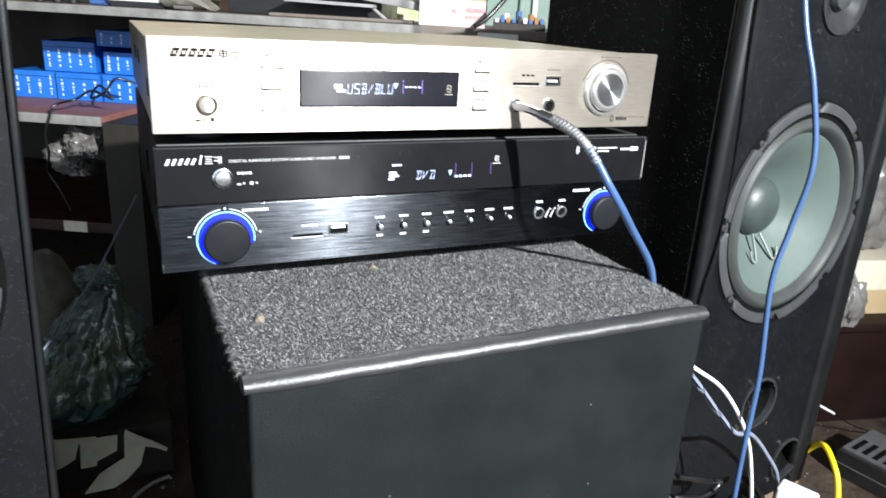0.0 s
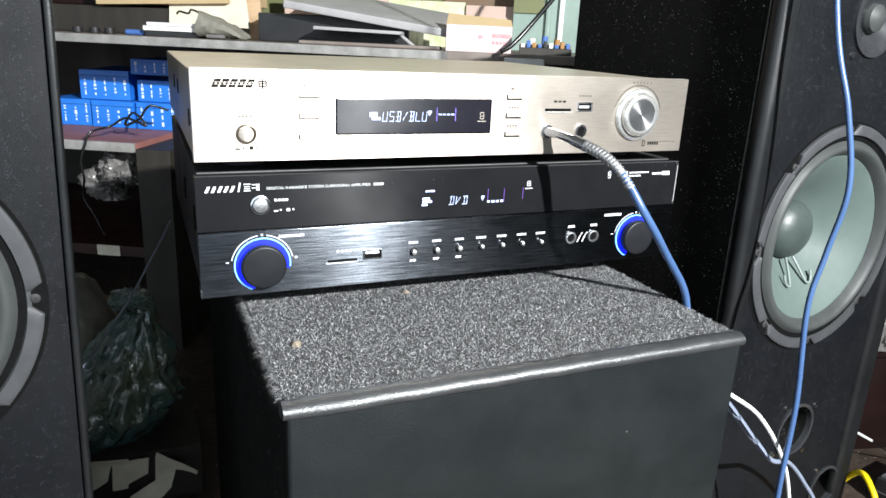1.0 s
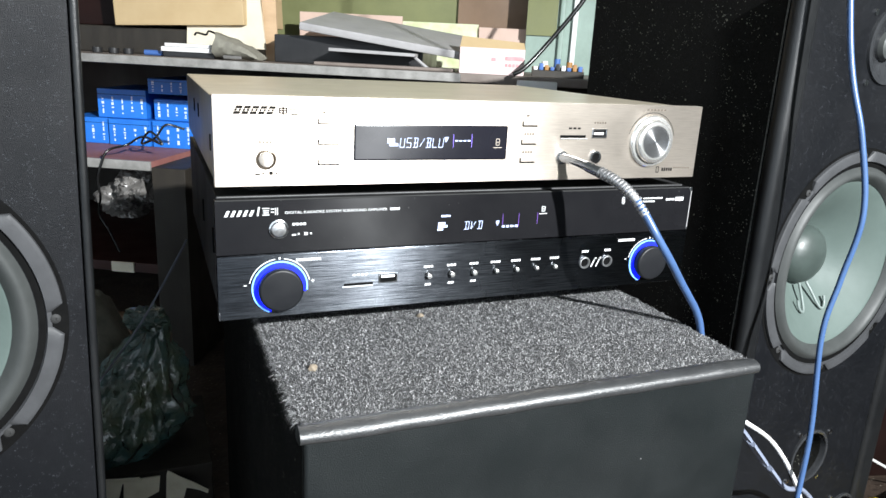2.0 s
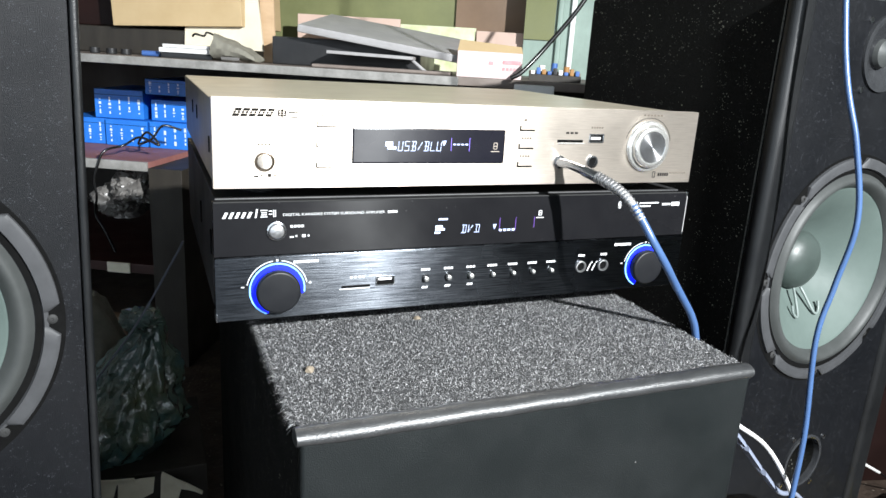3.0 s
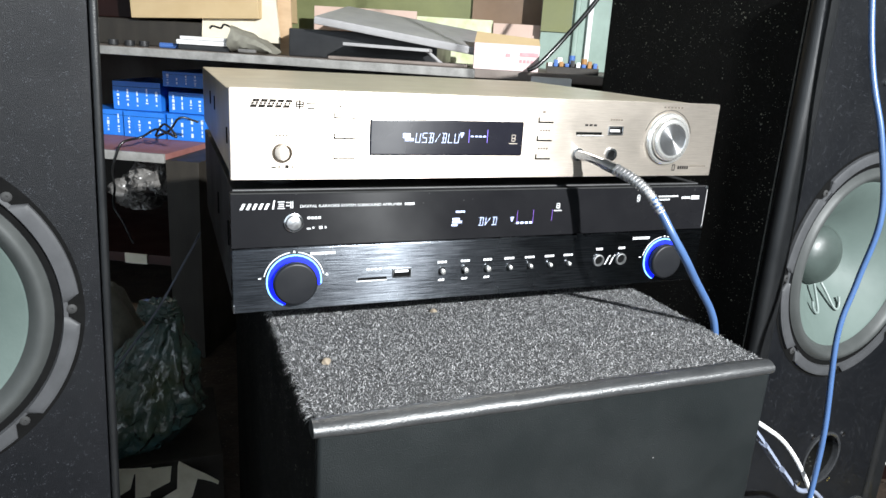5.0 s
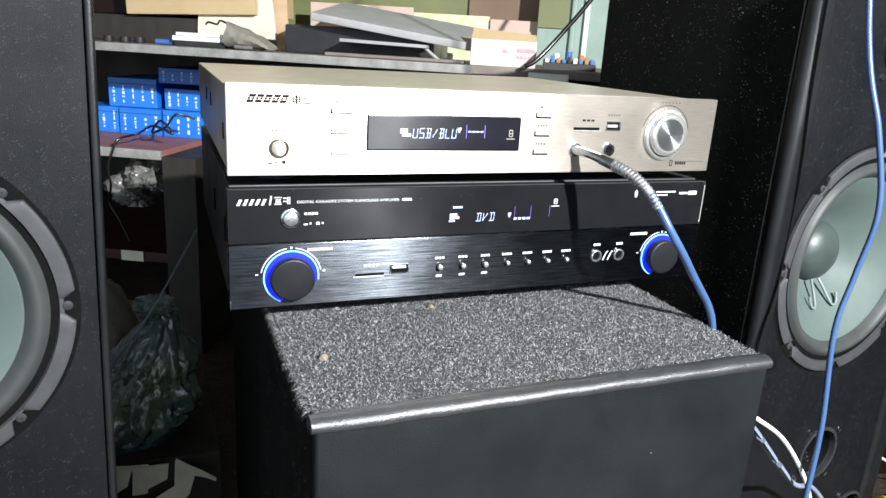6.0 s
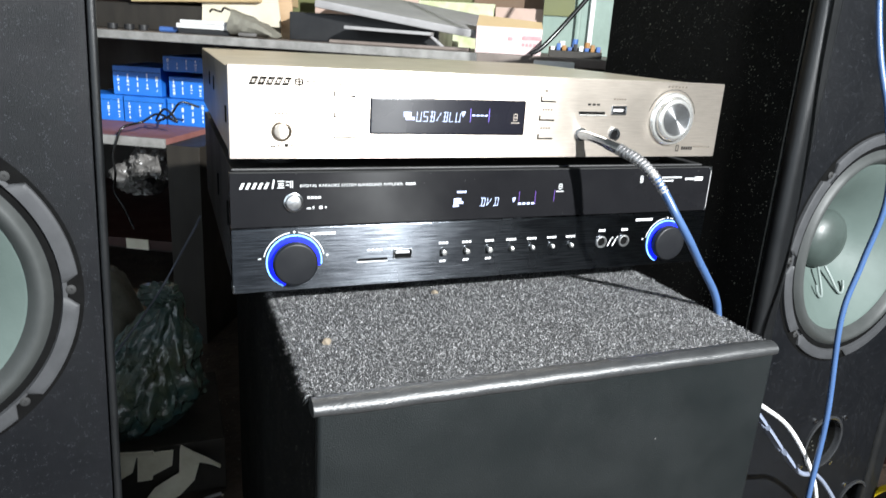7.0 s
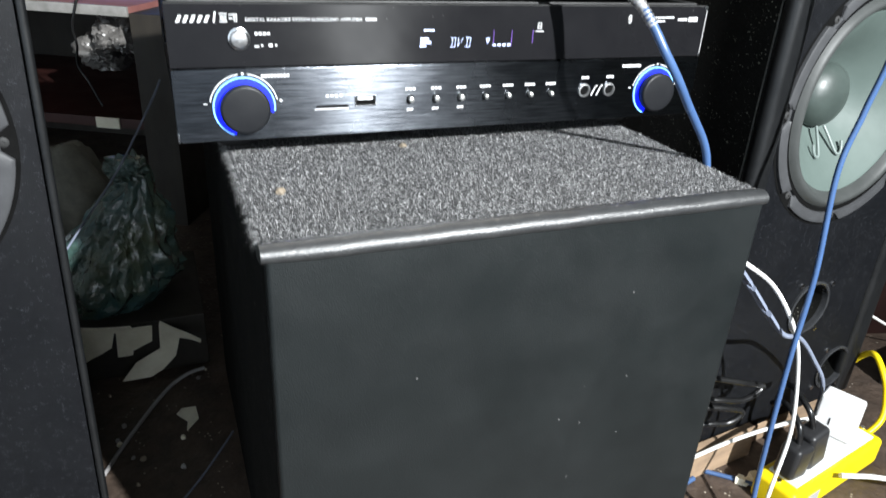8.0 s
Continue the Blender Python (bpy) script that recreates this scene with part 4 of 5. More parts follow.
cable("blue_floor_cable", [(0.50, 0.085, FLOOR + 0.0032), (0.545, 0.045, FLOOR + 0.0032), (0.577, 0.0125, FLOOR + 0.0032), (0.601, -0.008, FLOOR + 0.0032), (0.628, -0.034, FLOOR + 0.0032), (0.66, -0.085, FLOOR + 0.0032)], 0.0030, M_BLUECABLE, "blue cable lying on the dirty floor")
single("pine_batten", block(shape(), 0.0, 0.118, 0.0, 0.012, 0, 0.046, 0.0012), M_OFFCUT, "dirty pine batten standing before the tower", "board", pose(0.548, 0.001, FLOOR, 0, 0, 7))
cable("floor_cable", [(0.46, 0.0, -0.560), (0.53, -0.002, -0.540), (0.60, -0.006, -0.521), (0.66, -0.02, -0.500), (0.70, -0.03, -0.492), (0.72, -0.02, -0.51)], 0.0025, M_WHITECABLE, "white cord lying over the pine offcut")

# ---- power strip ----
strip = thing("power_strip", "yellow power strip with a white top, lying on the floor", "power strip", pose(0.715, -0.046, FLOOR, 0, 0, 12))
part("body", block(shape(), -0.102, 0.102, -0.027, 0.027, 0, 0.040, 0.007, 3), M_YELLOW, strip)
part("socket_face", block(shape(), -0.086, 0.090, -0.018, 0.019, 0.0385, 0.0420, 0.0012), M_WHITEPLASTIC, strip, "white socket face")
part("label_patch", block(shape(), -0.070, -0.045, -0.0276, -0.0268, 0.012, 0.026), M_GREYPLASTIC, strip)
for x in (-0.094, 0.096):
    part("bolt", lathe_up(x, 0.0, 0.0395, 0.0425, 0.003, 10), M_CHROME, strip)
ad = thing("charger", "white mains charger plugged into the power strip", "charger", pose(0.728, -0.040, FLOOR + 0.042, 0, 0, -66))
part("body", block(shape(), -0.023, 0.023, -0.013, 0.015, 0.002, 0.078, 0.004, 3), M_WHITEPLASTIC, ad)
part("base", block(shape(), -0.020, 0.020, -0.012, 0.013, 0, 0.004), M_WHITEPLASTIC, ad)
part("socket_hole", block(shape(), -0.006, -0.0045, -0.0135, -0.011, 0.040, 0.050), M_HOLE, ad)
part("seam", block(shape(), -0.0222, 0.0222, -0.0136, -0.0128, 0.026, 0.027), M_GREYPLASTIC, ad)
for x, y, h, lean in ((0.642, -0.060, 0.044, 6), (0.684, -0.050, 0.056, -12)):
    pg = thing("mains_plug", "black mains plug in the power strip", "plug", pose(x, y, FLOOR + 0.042, 0, lean, 10), "mains plugs")
    part("body", block(shape(), -0.017, 0.017, -0.013, 0.013, 0, h, 0.006, 3), M_BLACKPLASTIC, pg)
    part("cord", tube(shape(), [(0, 0, h * 0.9), (0.0, 0.008, h + 0.02), (0.01, 0.035, h + 0.03), (0.03, 0.06, h + 0.01)], 0.0038, 10, 8), M_BLACKCABLE, pg)
cable("yellow_cable", [(0.890, 0.080, -0.535), (0.876, 0.050, -0.488), (0.866, 0.028, -0.469), (0.860, 0.008, -0.478), (0.853, -0.012, -0.500), (0.838, -0.028, -0.532), (0.806, -0.028, -0.558)], 0.0042, M_YELLOW, "yellow mains cable from the power strip")
cable("charger_cable", [(0.70, -0.085, -0.5365), (0.755, -0.098, -0.545), (0.82, -0.115, -0.565), (0.92, -0.14, -0.5770)], 0.0032, M_WHITECABLE, "thin white cord leading off the power strip")
rnd = random.Random(9)
for i in range(16):
    x, y = rnd.uniform(0.60, 0.72), rnd.uniform(-0.035, -0.005)
    bm = shape()
    bmesh.ops.create_cube(bm, size=1)
    sc = Vector((rnd.uniform(0.006, 0.016), rnd.uniform(0.005, 0.012), rnd.uniform(0.004, 0.012)))
    for v in bm.verts:
        v.co = Vector((v.co.x * sc.x, v.co.y * sc.y, (v.co.z + 0.5) * sc.z)) + Vector((rnd.uniform(-1, 1), rnd.uniform(-1, 1), 0)) * 0.002
    single("debris_scrap", bm, rnd.choice((M_GREYPLASTIC, M_BLACKPLASTIC, M_CRUMB, M_PAPER, M_WHITEPLASTIC)), "small scrap lying on the dirty floor", "scrap", pose(x, y, FLOOR, 0, 0, rnd.uniform(0, 90)), "floor scraps")

# ---- workbench behind ----
bench = thing("workbench", "grey-edged workbench with a dusty red lower shelf", "workbench", BENCH)
part("top", block(shape(), -0.9, 1.25, 0.004, 0.58, 0.0505, 0.0665, 0.002), M_SHELFTOP, bench, "dusty worn worktop")
part("front_edge", block(shape(), -0.9, 0.618, -0.006, 0.0035, 0.0500, 0.0662, 0.002), M_SHELF, bench, "worn grey edge strip")
part("lower_shelf", block(shape(), -0.9, 0.003, 0.004, 0.57, -0.155, -0.1395, 0.001), M_PINK, bench, "dusty red shelf board")
part("shelf_edge", block(shape(), -0.9, 0.004, -0.004, 0.0035, -0.157, -0.1385, 0.001), M_SHELF, bench)
part("side_panel", block(shape(), 0.0045, 0.075, 0.0, 0.57, FLOOR, -0.150, 0.002), M_DARKWOOD, bench, "dark stained side panel")
part("back_panel", block(shape(), -0.9, 1.25, 0.575, 0.60, FLOOR, 0.045), M_DARKWOOD, bench)
part("leg", block(shape(), -0.9, -0.84, 0.02, 0.57, FLOOR, 0.045), M_DARKWOOD, bench)
part("leg", block(shape(), 1.19, 1.25, 0.02, 0.57, FLOOR, 0.045), M_DARKWOOD, bench)
part("bottom_shelf", block(shape(), -0.84, 0.004, 0.03, 0.57, -0.385, -0.365, 0.001), M_REDWOOD, bench, "red-brown bottom shelf")
part("shelf_label", block(shape(), -0.112, -0.062, 0.0255, 0.0295, -0.386, -0.364), M_PAPER, bench, "small pale label")


def blue_carton(s0, s1, d0, d1, z0, z1, turn=0.0, seed=0):
    rnd = random.Random(seed)
    w, h = s1 - s0, z1 - z0
    m = BENCH @ pose((s0 + s1) / 2, d0, z0, 0, 0, turn)
    a = thing("blue_carton", "small blue printed carton stacked on the red shelf", "carton", m, "blue cartons")
    body = part("box", block(shape(), -w / 2, w / 2, 0, d1 - d0, 0, h, 0.0012), M_BLUEBOX, a)
    part("flap_line", block(shape(), -w / 2 + 0.001, w / 2 - 0.001, -0.0004, 0.0002, h * 0.80, h * 0.815), M_HOLE, body)
    n = max(3, int(w / 0.020))
    for i in range(n):
        x = -w / 2 + w * (i + 0.55) / n
        z = h * rnd.choice((0.14, 0.18, 0.24))
        while z < h * 0.70:
            t = h * rnd.choice((0.05, 0.09, 0.16))
            g = 0.0017 * rnd.choice((1, 1, 1.7))
            part("printed_mark", bars(shape(), x - g, x + g, -0.0002, z, t, 1, 0), M_PRINTPALE, a)
            z += t + h * rnd.choice((0.04, 0.06, 0.10))
    return a


blue_carton(-0.226, -0.114, 0.212, 0.40, -0.0795, -0.0150, 4, 1)
blue_carton(-0.110, 0.000, 0.220, 0.40, -0.0215, 0.0125, 0, 2)
blue_carton(-0.095, 0.010, 0.215, 0.40, -0.0790, -0.0322, 0, 3)
blue_carton(-0.196, -0.097, 0.195, 0.40, -0.1390, -0.0805, 0, 4)
blue_carton(-0.300, -0.201, 0.200, 0.40, -0.1390, -0.0805, 2, 5)
blue_carton(-0.092, 0.004, 0.195, 0.40, -0.1390, -0.0800, -1, 6)


def at_bench(s, d, z, turn=0.0, rx=0.0, ry=0.0):
    return BENCH @ pose(s, d, z, rx, ry, turn)


# tangled dark wire in front of the cartons and hanging over the shelf
wire = []
for s, d, z in ((0.03, 0.10, -0.082), (0.0, 0.08, -0.073), (-0.02, 0.07, -0.10), (-0.045, 0.06, -0.112), (-0.02, 0.05, -0.085), (0.005, 0.05, -0.110), (-0.03, 0.04, -0.095), (-0.06, 0.03, -0.112), (-0.085, 0.0, -0.122), (-0.095, -0.010, -0.150), (-0.104, -0.012, -0.180), (-0.102, -0.01, -0.215), (-0.108, -0.01, -0.252), (-0.09, -0.01, -0.285), (-0.07, -0.01, -0.33)):
    wire.append(BENCH @ Vector((s, d, z)))
cable("dark_wire", wire, 0.0024, M_BLACKCABLE, "tangled dark wire hanging over the red shelf")
# things on the bench top
ZB = 0.0667
single("cardboard_box", block(shape(), 0, 0.278, 0, 0.25, 0, 0.20, 0.002), M_CARD, "brown cardboard box standing on stacked goods", "box", at_bench(-0.119, 0.12, 0.1225, 0, 0, -2.6))
single("dark_box", block(shape(), -0.30, 0.10, 0.14, 0.42, ZB, 0.1215, 0.004), M_DARKWOOD, "dark boxed goods under the cardboard box", "box", BENCH)
# added block that hides the pale wall so this corner stays dark
single("dark_infill", block(shape(), -0.42, -0.135, 0.20, 0.42, 0.1220, 0.50, 0.004), M_DIMREDWOOD, "dark brown infill block covering the wall beside the cardboard box", "case", BENCH)
single("leaning_board", sheet(shape(), [(0.03, 0.13, 0.0915), (0.200, 0.13, 0.0890), (0.182, 0.145, 0.20), (0.03, 0.145, 0.20)], 0.006), M_CREAM, "cream board leaning behind the books", "board", BENCH)
single("wooden_strip", sheet(shape(), [(0.194, 0.15, ZB), (0.219, 0.15, ZB), (0.208, 0.165, 0.24), (0.176, 0.165, 0.24)], 0.006), M_WOODLIGHT, "pale wooden strip leaning against the wall", "board", BENCH)
book = thing("book_stack", "thin white booklets stacked on the worktop", "booklets", at_bench(0.025, 0.035, ZB))
part("booklet", block(shape(), 0.0, 0.105, 0, 0.10, 0.0, 0.010, 0.001), M_BLACKPLASTIC, book)
part("booklet", block(shape(), -0.002, 0.106, -0.004, 0.10, 0.0104, 0.0195, 0.0015), M_WHITEPAPER, book)
part("booklet", block(shape(), 0.002, 0.098, 0.004, 0.09, 0.0200, 0.0262, 0.001), M_WHITEPAPER, book)


def pouch():
    bm = shape()
    n, k = 18, 12
    rows = []
    for i in range(n + 1):
        u = i / n
        ring = []
        h = 0.044 * (1 - u) ** 0.6 + 0.006
        for j in range(k):
            t = 2 * math.pi * j / k
            p = Vector((0.085 * u + 0.004 * math.sin(3 * t), 0.030 * math.cos(t), h * 0.5 + h * 0.5 * math.sin(t)))
            p += Vector((0, 1, 1)) * 0.003 * noise.noise(p * 70)
            ring.append(bm.verts.new(p))
        rows.append(ring)
    for p, q in zip(rows, rows[1:]):
        for j in range(k):
            bm.faces.new((p[j], p[(j + 1) % k], q[(j + 1) % k], q[j]))
    bm.faces.new(rows[0])
    bm.faces.new(rows[-1])
    bmesh.ops.recalc_face_normals(bm, faces=bm.faces)
    a = thing("grey_pouch", "crumpled grey cloth pouch lying on the worktop", "pouch", at_bench(0.135, 0.045, ZB + 0.002))
    part("cloth", bm, M_GREYPOUCH, a)
    part("shiny_lining", block(shape(), 0.022, 0.058, -0.034, -0.026, 0.0, 0.007, 0.002), M_CLEARBAG, a)
    part("drawstring", tube(shape(), [(0.004, -0.01, 0.044), (-0.012, -0.014, 0.050), (-0.018, -0.016, 0.043), (-0.034, -0.018, 0.046), (-0.04, -0.018, 0.041)], 0.002, 8, 6), M_BLACKCABLE, a)


pouch()
tools = thing("blue_tool", "blue-handled small tool on the worktop", "tool", at_bench(-0.02, 0.05, ZB + 0.0055))
part("handle", tube(shape(), [(0, 0, 0), (0.018, 0.002, 0), (0.036, 0.004, 0)], 0.0055, 12, 4), M_TEALCOMP, tools)
part("shaft", tube(shape(), [(0.036, 0.004, 0), (0.060, 0.006, 0)], 0.0040, 10, 2), M_BLACKPLASTIC, tools)
for s, d in ((-0.06, 0.06), (-0.085, 0.05), (-0.12, 0.05)):
    single("tape_roll", lathe_up(0, 0, 0, 0.011, 0.010, 18), M_BLACKPLASTIC, "small dark roll lying on the worktop", "roll", at_bench(s, d, ZB), "small rolls")
dev = thing("open_device", "black box with a grey tilted lid on the worktop", "device", at_bench(0.235, 0.08, ZB))
part("body", block(shape(), 0.0, 0.30, 0.0, 0.25, 0.0, 0.054, 0.003), M_BLACKPLASTIC, dev)
lid = shape()
block(lid, 0, 0.33, -0.02, 0.22, 0, 0.015, 0.003)
lid.transform(pose(0.063, -0.020, 0.066, 8, 7.3, 0))
part("lid", lid, M_GREYPLASTIC, dev, "grey lid lying askew")
flap = shape()
block(flap, 0, 0.165, -0.035, 0.02, 0, 0.006, 0.001)
flap.transform(pose(0.128, -0.03, 0.027, 0, 1.0, 0))
part("tray", flap, M_GREYPLASTIC, dev)
part("stay", tube(shape(), [(0.285, -0.03, 0.026), (0.300, -0.034, 0.015), (0.318, -0.036, 0.002)], 0.0032, 8, 3), M_GREYPLASTIC, dev)
single("rubble_board", block(shape(), 0.33, 0.60, 0.03, 0.07, ZB, 0.073, 0.002), M_SHELFTOP, "thin dusty board on the worktop", "board", BENCH)
pc = thing("pink_carton", "pink and white printed carton with an open flap", "carton", at_bench(0.612, 0.02, ZB - 0.0005, 3))
part("box", block(shape(), 0, 0.122, 0, 0.11, 0, 0.048, 0.002), M_PINKCARD, pc)
part("front_panel", block(shape(), 0.008, 0.055, -0.0008, 0.0004, 0.013, 0.042), M_WHITEPAPER, pc)
part("printed_patch", bars(shape(), 0.060, 0.068, -0.001, 0.025, 0.006, 1, 0), M_REDPRINT, pc)
part("printed_patch", bars(shape(), 0.086, 0.120, -0.001, 0.0275, 0.0065, 1, 0.0), M_REDPRINT, pc)
part("printed_patch", bars(shape(), 0.086, 0.114, -0.001, 0.016, 0.005, 4, 0.4), M_REDPRINT, pc)
part("flap", sheet(shape(), [(0.0, 0.002, 0.048), (0.122, 0.002, 0.048), (0.120, 0.022, 0.060), (0.003, 0.028, 0.068)], 0.002), M_CARD, pc, "raised brown flap")
single("white_block", block(shape(), 0.722, 0.795, -0.022, 0.0035, 0.0435, 0.0600, 0.002), M_WHITEPLASTIC, "white plastic strip on the bench edge", "strip", BENCH)
board = thing("circuit_board", "circuit board with blue and orange parts on the worktop", "circuit board", at_bench(0.750, 0.06, ZB))
part("board", block(shape(), 0, 0.098, 0, 0.08, 0.0, 0.012), M_DARKWOOD, board)
part("heat_sink", block(shape(), 0, 0.098, 0.02, 0.08, 0.012, 0.018), M_BROWN, board)
for i in range(9):
    m = (M_WHITEPLASTIC, M_TEALCOMP, M_ORANGE, M_TEALCOMP, M_BLACKPLASTIC)[i % 5]
    part("component", block(shape(), 0.002 + i * 0.0106, 0.010 + i * 0.0106, 0.004, 0.018, 0.012, 0.019 + 0.003 * (i * 2 % 3), 0.0015), m, board)
for i in range(3):
    part("capacitor", lathe_up(0.024 + i * 0.024, 0.045, 0.018, 0.029 + 0.005 * (i % 2), 0.006, 16), (M_WHITEPLASTIC, M_TEALCOMP, M_ORANGE)[i], board)
cable("black_cable", [BENCH @ Vector(p) for p in ((0.715, -0.02, 0.070), (0.735, -0.015, 0.083), (0.775, 0.0, 0.130), (0.83, 0.01, 0.205), (0.88, 0.02, 0.30))], 0.0042, M_BLACKCABLE, "black cord rising from the worktop")
# boards and panels leaning at the wall
single("rose_card", block(shape(), 0.19, 0.44, 0.40, 0.408, ZB, 0.180), M_ROSE, "rose-coloured card leaning behind the device", "card", BENCH)
single("olive_board", block(shape(), 0.10, 0.80, 0.50, 0.52, ZB, 0.50), M_OLIVE, "olive green board against the wall", "board", BENCH)
single("green_print", block(shape(), 0.335, 0.62, 0.44, 0.448, ZB, 0.171), M_POSTER, "mottled green and white printed sheet", "print", BENCH)
single("brown_sheet", block(shape(), 0.565, 0.745, 0.489, 0.4985, 0.150, 0.48), M_BROWN, "brown panel against the wall", "panel", BENCH)
single("white_card", block(shape(), 0.623, 0.74, 0.43, 0.437, ZB, 0.165), M_ROSE, "pale card leaning at the wall", "card", BENCH)
cab = thing("aqua_cabinet", "aqua painted cabinet with pale uprights behind the worktop", "cabinet", at_bench(0.735, 0.40, ZB))
part("door", block(shape(), 0.0, 0.40, 0.0, 0.17, 0, 0.55, 0.002), M_AQUA, cab)
for x in (0.075, 0.105, 0.19):
    part("upright", block(shape(), x, x + 0.012, -0.012, -0.0005, 0, 0.55, 0.003), M_WHITEPLASTIC if x > 0.1 else M_AQUA, cab)
part("dark_panel", block(shape(), 0.0, 0.070, -0.006, -0.0005, 0.085, 0.55), M_OLIVE, cab)

# ---- dark space beside the amplifiers ----


def lump(name, m, size, material, label, category, seed, rough=0.25, freq=9.0):
    bm = shape()
    bmesh.ops.create_icosphere(bm, subdivisions=5, radius=1)
    off = Vector((seed * 3.1, seed * 1.7, 0))
    for v in bm.verts:
        p = v.co.copy()
        f = 1 + rough * noise.noise(p * 1.6 + off) + rough * 0.5 * abs(noise.noise(p * freq * 0.4 + off)) + rough * 0.22 * abs(noise.noise(p * freq + off))
        v.co = Vector((p.x * size[0] * f, p.y * size[1] * f, max(p.z * f, -0.82) * size[2]))
    return single(name, bm, material, label, category, m)


bag = thing("plastic_bag", "knotted teal plastic bag lying on the torn carton", "bag", pose(-0.083, 0.53, -0.404))
bm = shape()
bmesh.ops.create_icosphere(bm, subdivisions=5, radius=1)
for v in bm.verts:
    p = v.co.copy()
    fold = 0.34 * abs(noise.noise(Vector((p.x * 2.2, p.y * 2.2, p.z * 1.1)) + Vector((3, 0, 2)))) + 0.22 * abs(noise.noise(p * 4.2)) + 0.09 * abs(noise.noise(p * 8))
    neck = 0.74 - 0.50 * p.z
    f = (0.78 + 1.1 * fold) * neck
    v.co = Vector((p.x * 0.106 * f + 0.034 * p.z, p.y * 0.085 * f, max(p.z * (1 + 0.25 * noise.noise(p * 2)), -0.86) * 0.125))
smooth(part("body", bm, M_BAG, bag).data, 50)
bm = shape()
bmesh.ops.create_icosphere(bm, subdivisions=4, radius=1)
for v in bm.verts:
    p = v.co.copy()
    f = 0.75 + 0.55 * abs(noise.noise(p * 3.3 + Vector((4, 1, 0))))
    v.co = Vector((p.x * 0.030 * f + 0.018, p.y * 0.024 * f - 0.012, p.z * 0.022 * f + 0.112))
smooth(part("knot", bm, M_BAG, bag).data, 50)
lump("clear_bag", BENCH @ pose(-0.060, 0.09, -0.203), (0.046, 0.05, 0.042), M_CLEARBAG, "crumpled clear plastic hanging under the red shelf", "plastic", 3, 0.5, 14)
lump("clear_bag", BENCH @ pose(-0.125, 0.13, -0.245), (0.050, 0.06, 0.045), M_CLEARBAG, "crumpled clear plastic hanging behind the dark wire", "plastic", 6, 0.4, 12)
lump("brown_cloth", BENCH @ pose(-0.09, -0.02, -0.520), (0.060, 0.05, 0.055), M_BROWN, "dim brown bundle under the bench", "bundle", 8, 0.3, 6)
lump("olive_cloth", pose(-0.16, 0.66, -0.44), (0.075, 0.07, 0.125), M_GREYPOUCH, "dim olive cloth bundle under the bench", "bundle", 9, 0.3, 6)
cable("thin_rod", [(-0.16, 0.385, -0.378), (-0.116, 0.40, -0.321), (-0.066, 0.415, -0.256), (-0.019, 0.43, -0.178), (-0.006, 0.42, -0.15)], 0.0013, M_GREYCABLE, "thin grey rod leaning beside the amplifiers")
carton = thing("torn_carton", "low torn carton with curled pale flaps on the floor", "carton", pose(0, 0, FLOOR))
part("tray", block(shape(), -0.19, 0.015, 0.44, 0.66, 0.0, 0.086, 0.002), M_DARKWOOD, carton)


def torn(pts, curl):
    """A torn flap: an outline filled as a fan and bent a little."""
    bm = shape()
    sheet(bm, pts, 0.0018)
    bmesh.ops.triangulate(bm, faces=[f for f in bm.faces if len(f.verts) > 4])
    bmesh.ops.subdivide_edges(bm, edges=list(bm.edges), cuts=2, use_grid_fill=True)
    for v in bm.verts:
        v.co.y += curl * noise.noise(v.co * 16)
    return bm


part("flap", torn([(-0.150, 0.425, 0.101), (-0.082, 0.40, 0.104), (-0.079, 0.405, 0.096), (-0.104, 0.42, 0.090), (-0.110, 0.42, 0.068), (-0.125, 0.42, 0.058), (-0.149, 0.43, 0.040)], 0.010), M_PAPER, carton, "curled pale cardboard flap")
part("flap", torn([(-0.103, 0.432, 0.086), (-0.056, 0.42, 0.088), (-0.059, 0.43, 0.060), (-0.085, 0.432, 0.050), (-0.086, 0.432, 0.043), (-0.106, 0.436, 0.040)], 0.008), M_PAPER, carton)
part("flap", torn([(-0.047, 0.438, 0.084), (0.006, 0.39, 0.073), (0.005, 0.392, 0.066), (-0.022, 0.42, 0.062), (-0.030, 0.425, 0.030), (-0.050, 0.42, 0.012), (-0.066, 0.415, 0.006), (-0.104, 0.41, 0.010), (-0.083, 0.425, 0.032), (-0.050, 0.438, 0.040)], 0.012), M_PAPER, carton)
single("paper_chip", torn([(-0.037, 0.325, 0.0028), (-0.030, 0.335, 0.003), (-0.012, 0.330, 0.006), (-0.010, 0.308, 0.003), (-0.026, 0.287, 0.0028), (-0.024, 0.305, 0.0028)], 0.0), M_PAPER, "torn scrap of pale card on the floor", "scrap", pose(0, 0, FLOOR))
cable("floor_wire", [(-0.13, 0.22, FLOOR + 0.0025), (-0.100, 0.288, FLOOR + 0.0025), (-0.052, 0.378, FLOOR + 0.003), (-0.020, 0.41, FLOOR + 0.006), (0.006, 0.42, FLOOR + 0.006)], 0.0026, M_GREYPLASTIC, "thin grey wire lying on the floor")
cable("floor_wire", [(-0.06, 0.14, FLOOR + 0.0015), (-0.020, 0.19, FLOOR + 0.0015), (0.012, 0.24, FLOOR + 0.0015), (0.03, 0.27, FLOOR + 0.0015)], 0.0013, M_GREYCABLE, "thin grey wire lying on the floor")
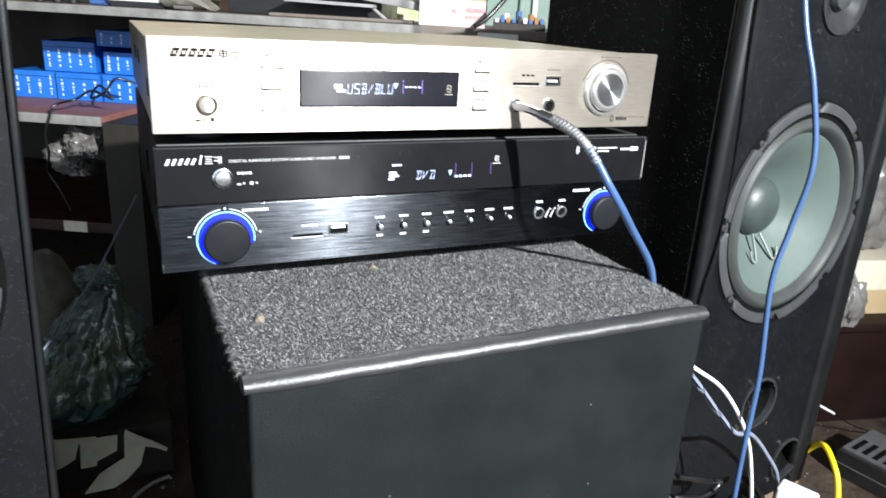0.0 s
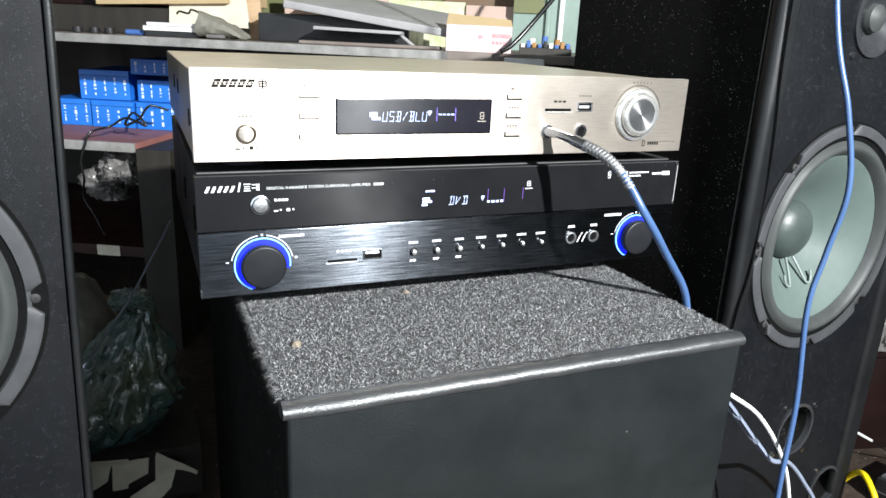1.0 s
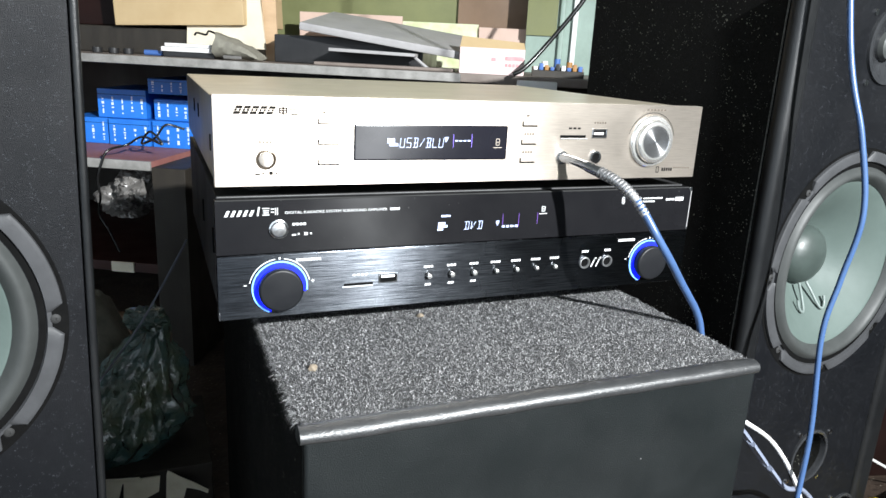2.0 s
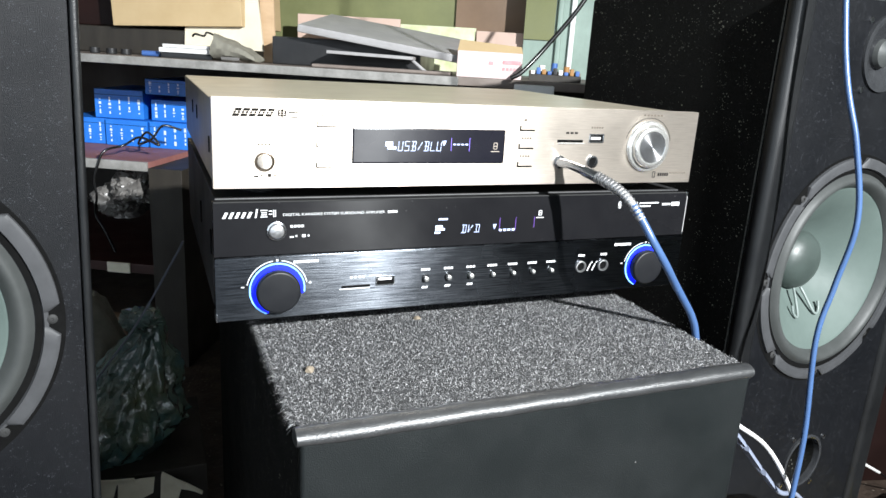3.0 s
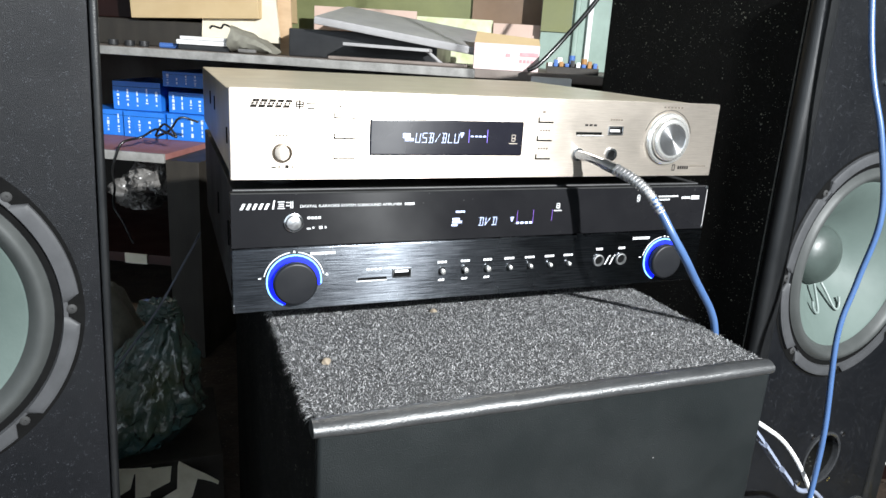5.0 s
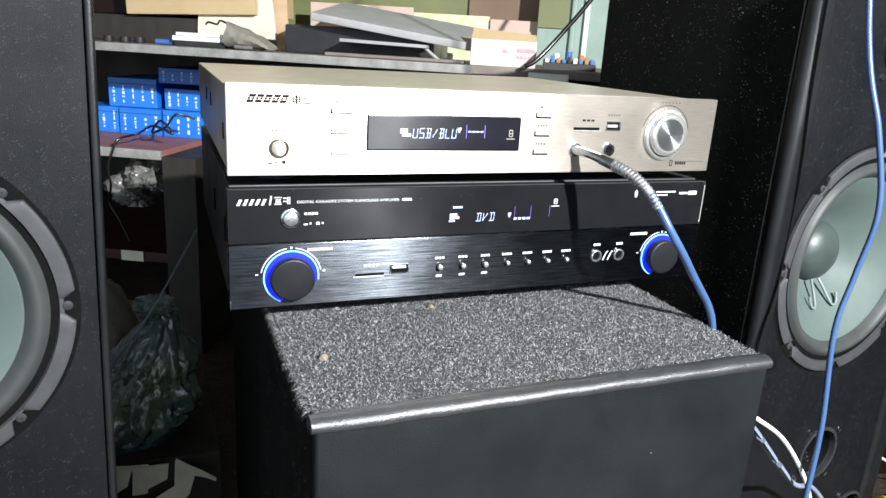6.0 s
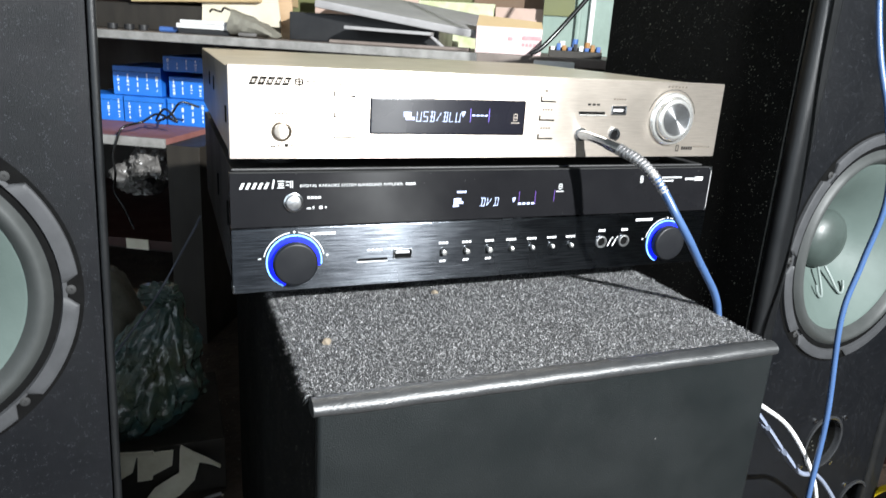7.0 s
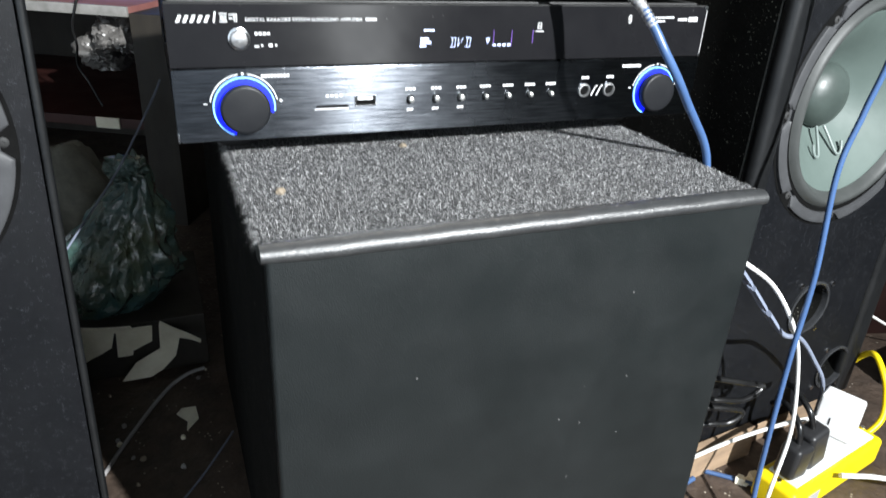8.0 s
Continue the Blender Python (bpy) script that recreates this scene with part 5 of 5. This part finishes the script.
for i in range(14):
    x, y, r = rnd.uniform(-0.13, 0.02), rnd.uniform(0.20, 0.43), rnd.uniform(0.0018, 0.004)
    bm = shape()
    bmesh.ops.create_icosphere(bm, subdivisions=1, radius=r)
    for v in bm.verts:
        v.co = v.co * (1 + 0.5 * noise.noise(v.co * 500 + Vector((i, 0, 0))))
    single("grit", bm, rnd.choice((M_CRUMB, M_PAPER, M_GREYPLASTIC)), "bit of grit on the floor", "scrap", pose(x, y, FLOOR + r * 0.6), "floor grit")

# ---- clutter beyond the other tower ----
# cabinet colour holds the shade that the lamp doesn't leave here
side = thing("side_cabinet", "low red wood cabinet beyond the tower loudspeaker, darkened for shade", "cabinet", pose(1.06, 0.20, FLOOR, 0, 0, -14))
part("body", block(shape(), 0, 0.55, 0, 0.40, 0, 0.185, 0.003), M_DIMREDWOOD, side)
part("top", block(shape(), -0.012, 0.562, -0.012, 0.41, 0.1855, 0.203, 0.003), M_DIMREDWOOD, side)
box2 = thing("cream_carton", "cream and brown carton wrapped in clear film", "carton", pose(1.10, 0.22, FLOOR + 0.2035, 0, 0, -14))
part("box", block(shape(), 0.0, 0.26, 0, 0.22, 0, 0.10, 0.003), M_CREAM, box2)
part("band", block(shape(), -0.001, 0.261, -0.002, 0.0, 0.0, 0.045), M_CARD, box2)
lump("film_wrap", pose(1.17, 0.30, FLOOR + 0.385), (0.085, 0.08, 0.095), M_CLEARBAG, "crumpled clear film piled on the carton", "plastic", 12, 0.35, 9)
lump("film_wrap", pose(1.085, 0.185, FLOOR + 0.240), (0.030, 0.02, 0.045), M_CLEARBAG, "crumpled clear film hanging over the cabinet", "plastic", 14, 0.4, 9)
psu = thing("power_supply", "black power supply with a slotted dull metal lid", "power supply", pose(0.985, 0.078, FLOOR, 0, 0, -80))
part("body", block(shape(), 0, 0.24, 0, 0.11, 0, 0.045, 0.002), M_BLACKPLASTIC, psu)
part("lid", block(shape(), 0.004, 0.236, 0.006, 0.106, 0.0452, 0.048), M_DULLLID, psu)
for i in range(14):
    part("vent_slot", block(shape(), 0.012 + i * 0.016, 0.020 + i * 0.016, 0.016, 0.060, 0.0478, 0.0484), M_HOLE, psu)
part("groove", block(shape(), 0.0, 0.24, -0.001, 0.0, 0.022, 0.024), M_DULLLID, psu)
cable("thin_cable", [(1.015, 0.13, -0.500), (1.036, 0.13, -0.512), (1.10, 0.13, -0.550), (1.17, 0.12, -0.5785)], 0.0013, M_BLACKCABLE, "thin cord with a white tip beyond the tower")
single("white_tip", tube(shape(), [(0.993, 0.13, -0.488), (1.036, 0.13, -0.512)], 0.0024, 10, 2), M_WHITECABLE, "white plastic end of a thin cable", "connector")
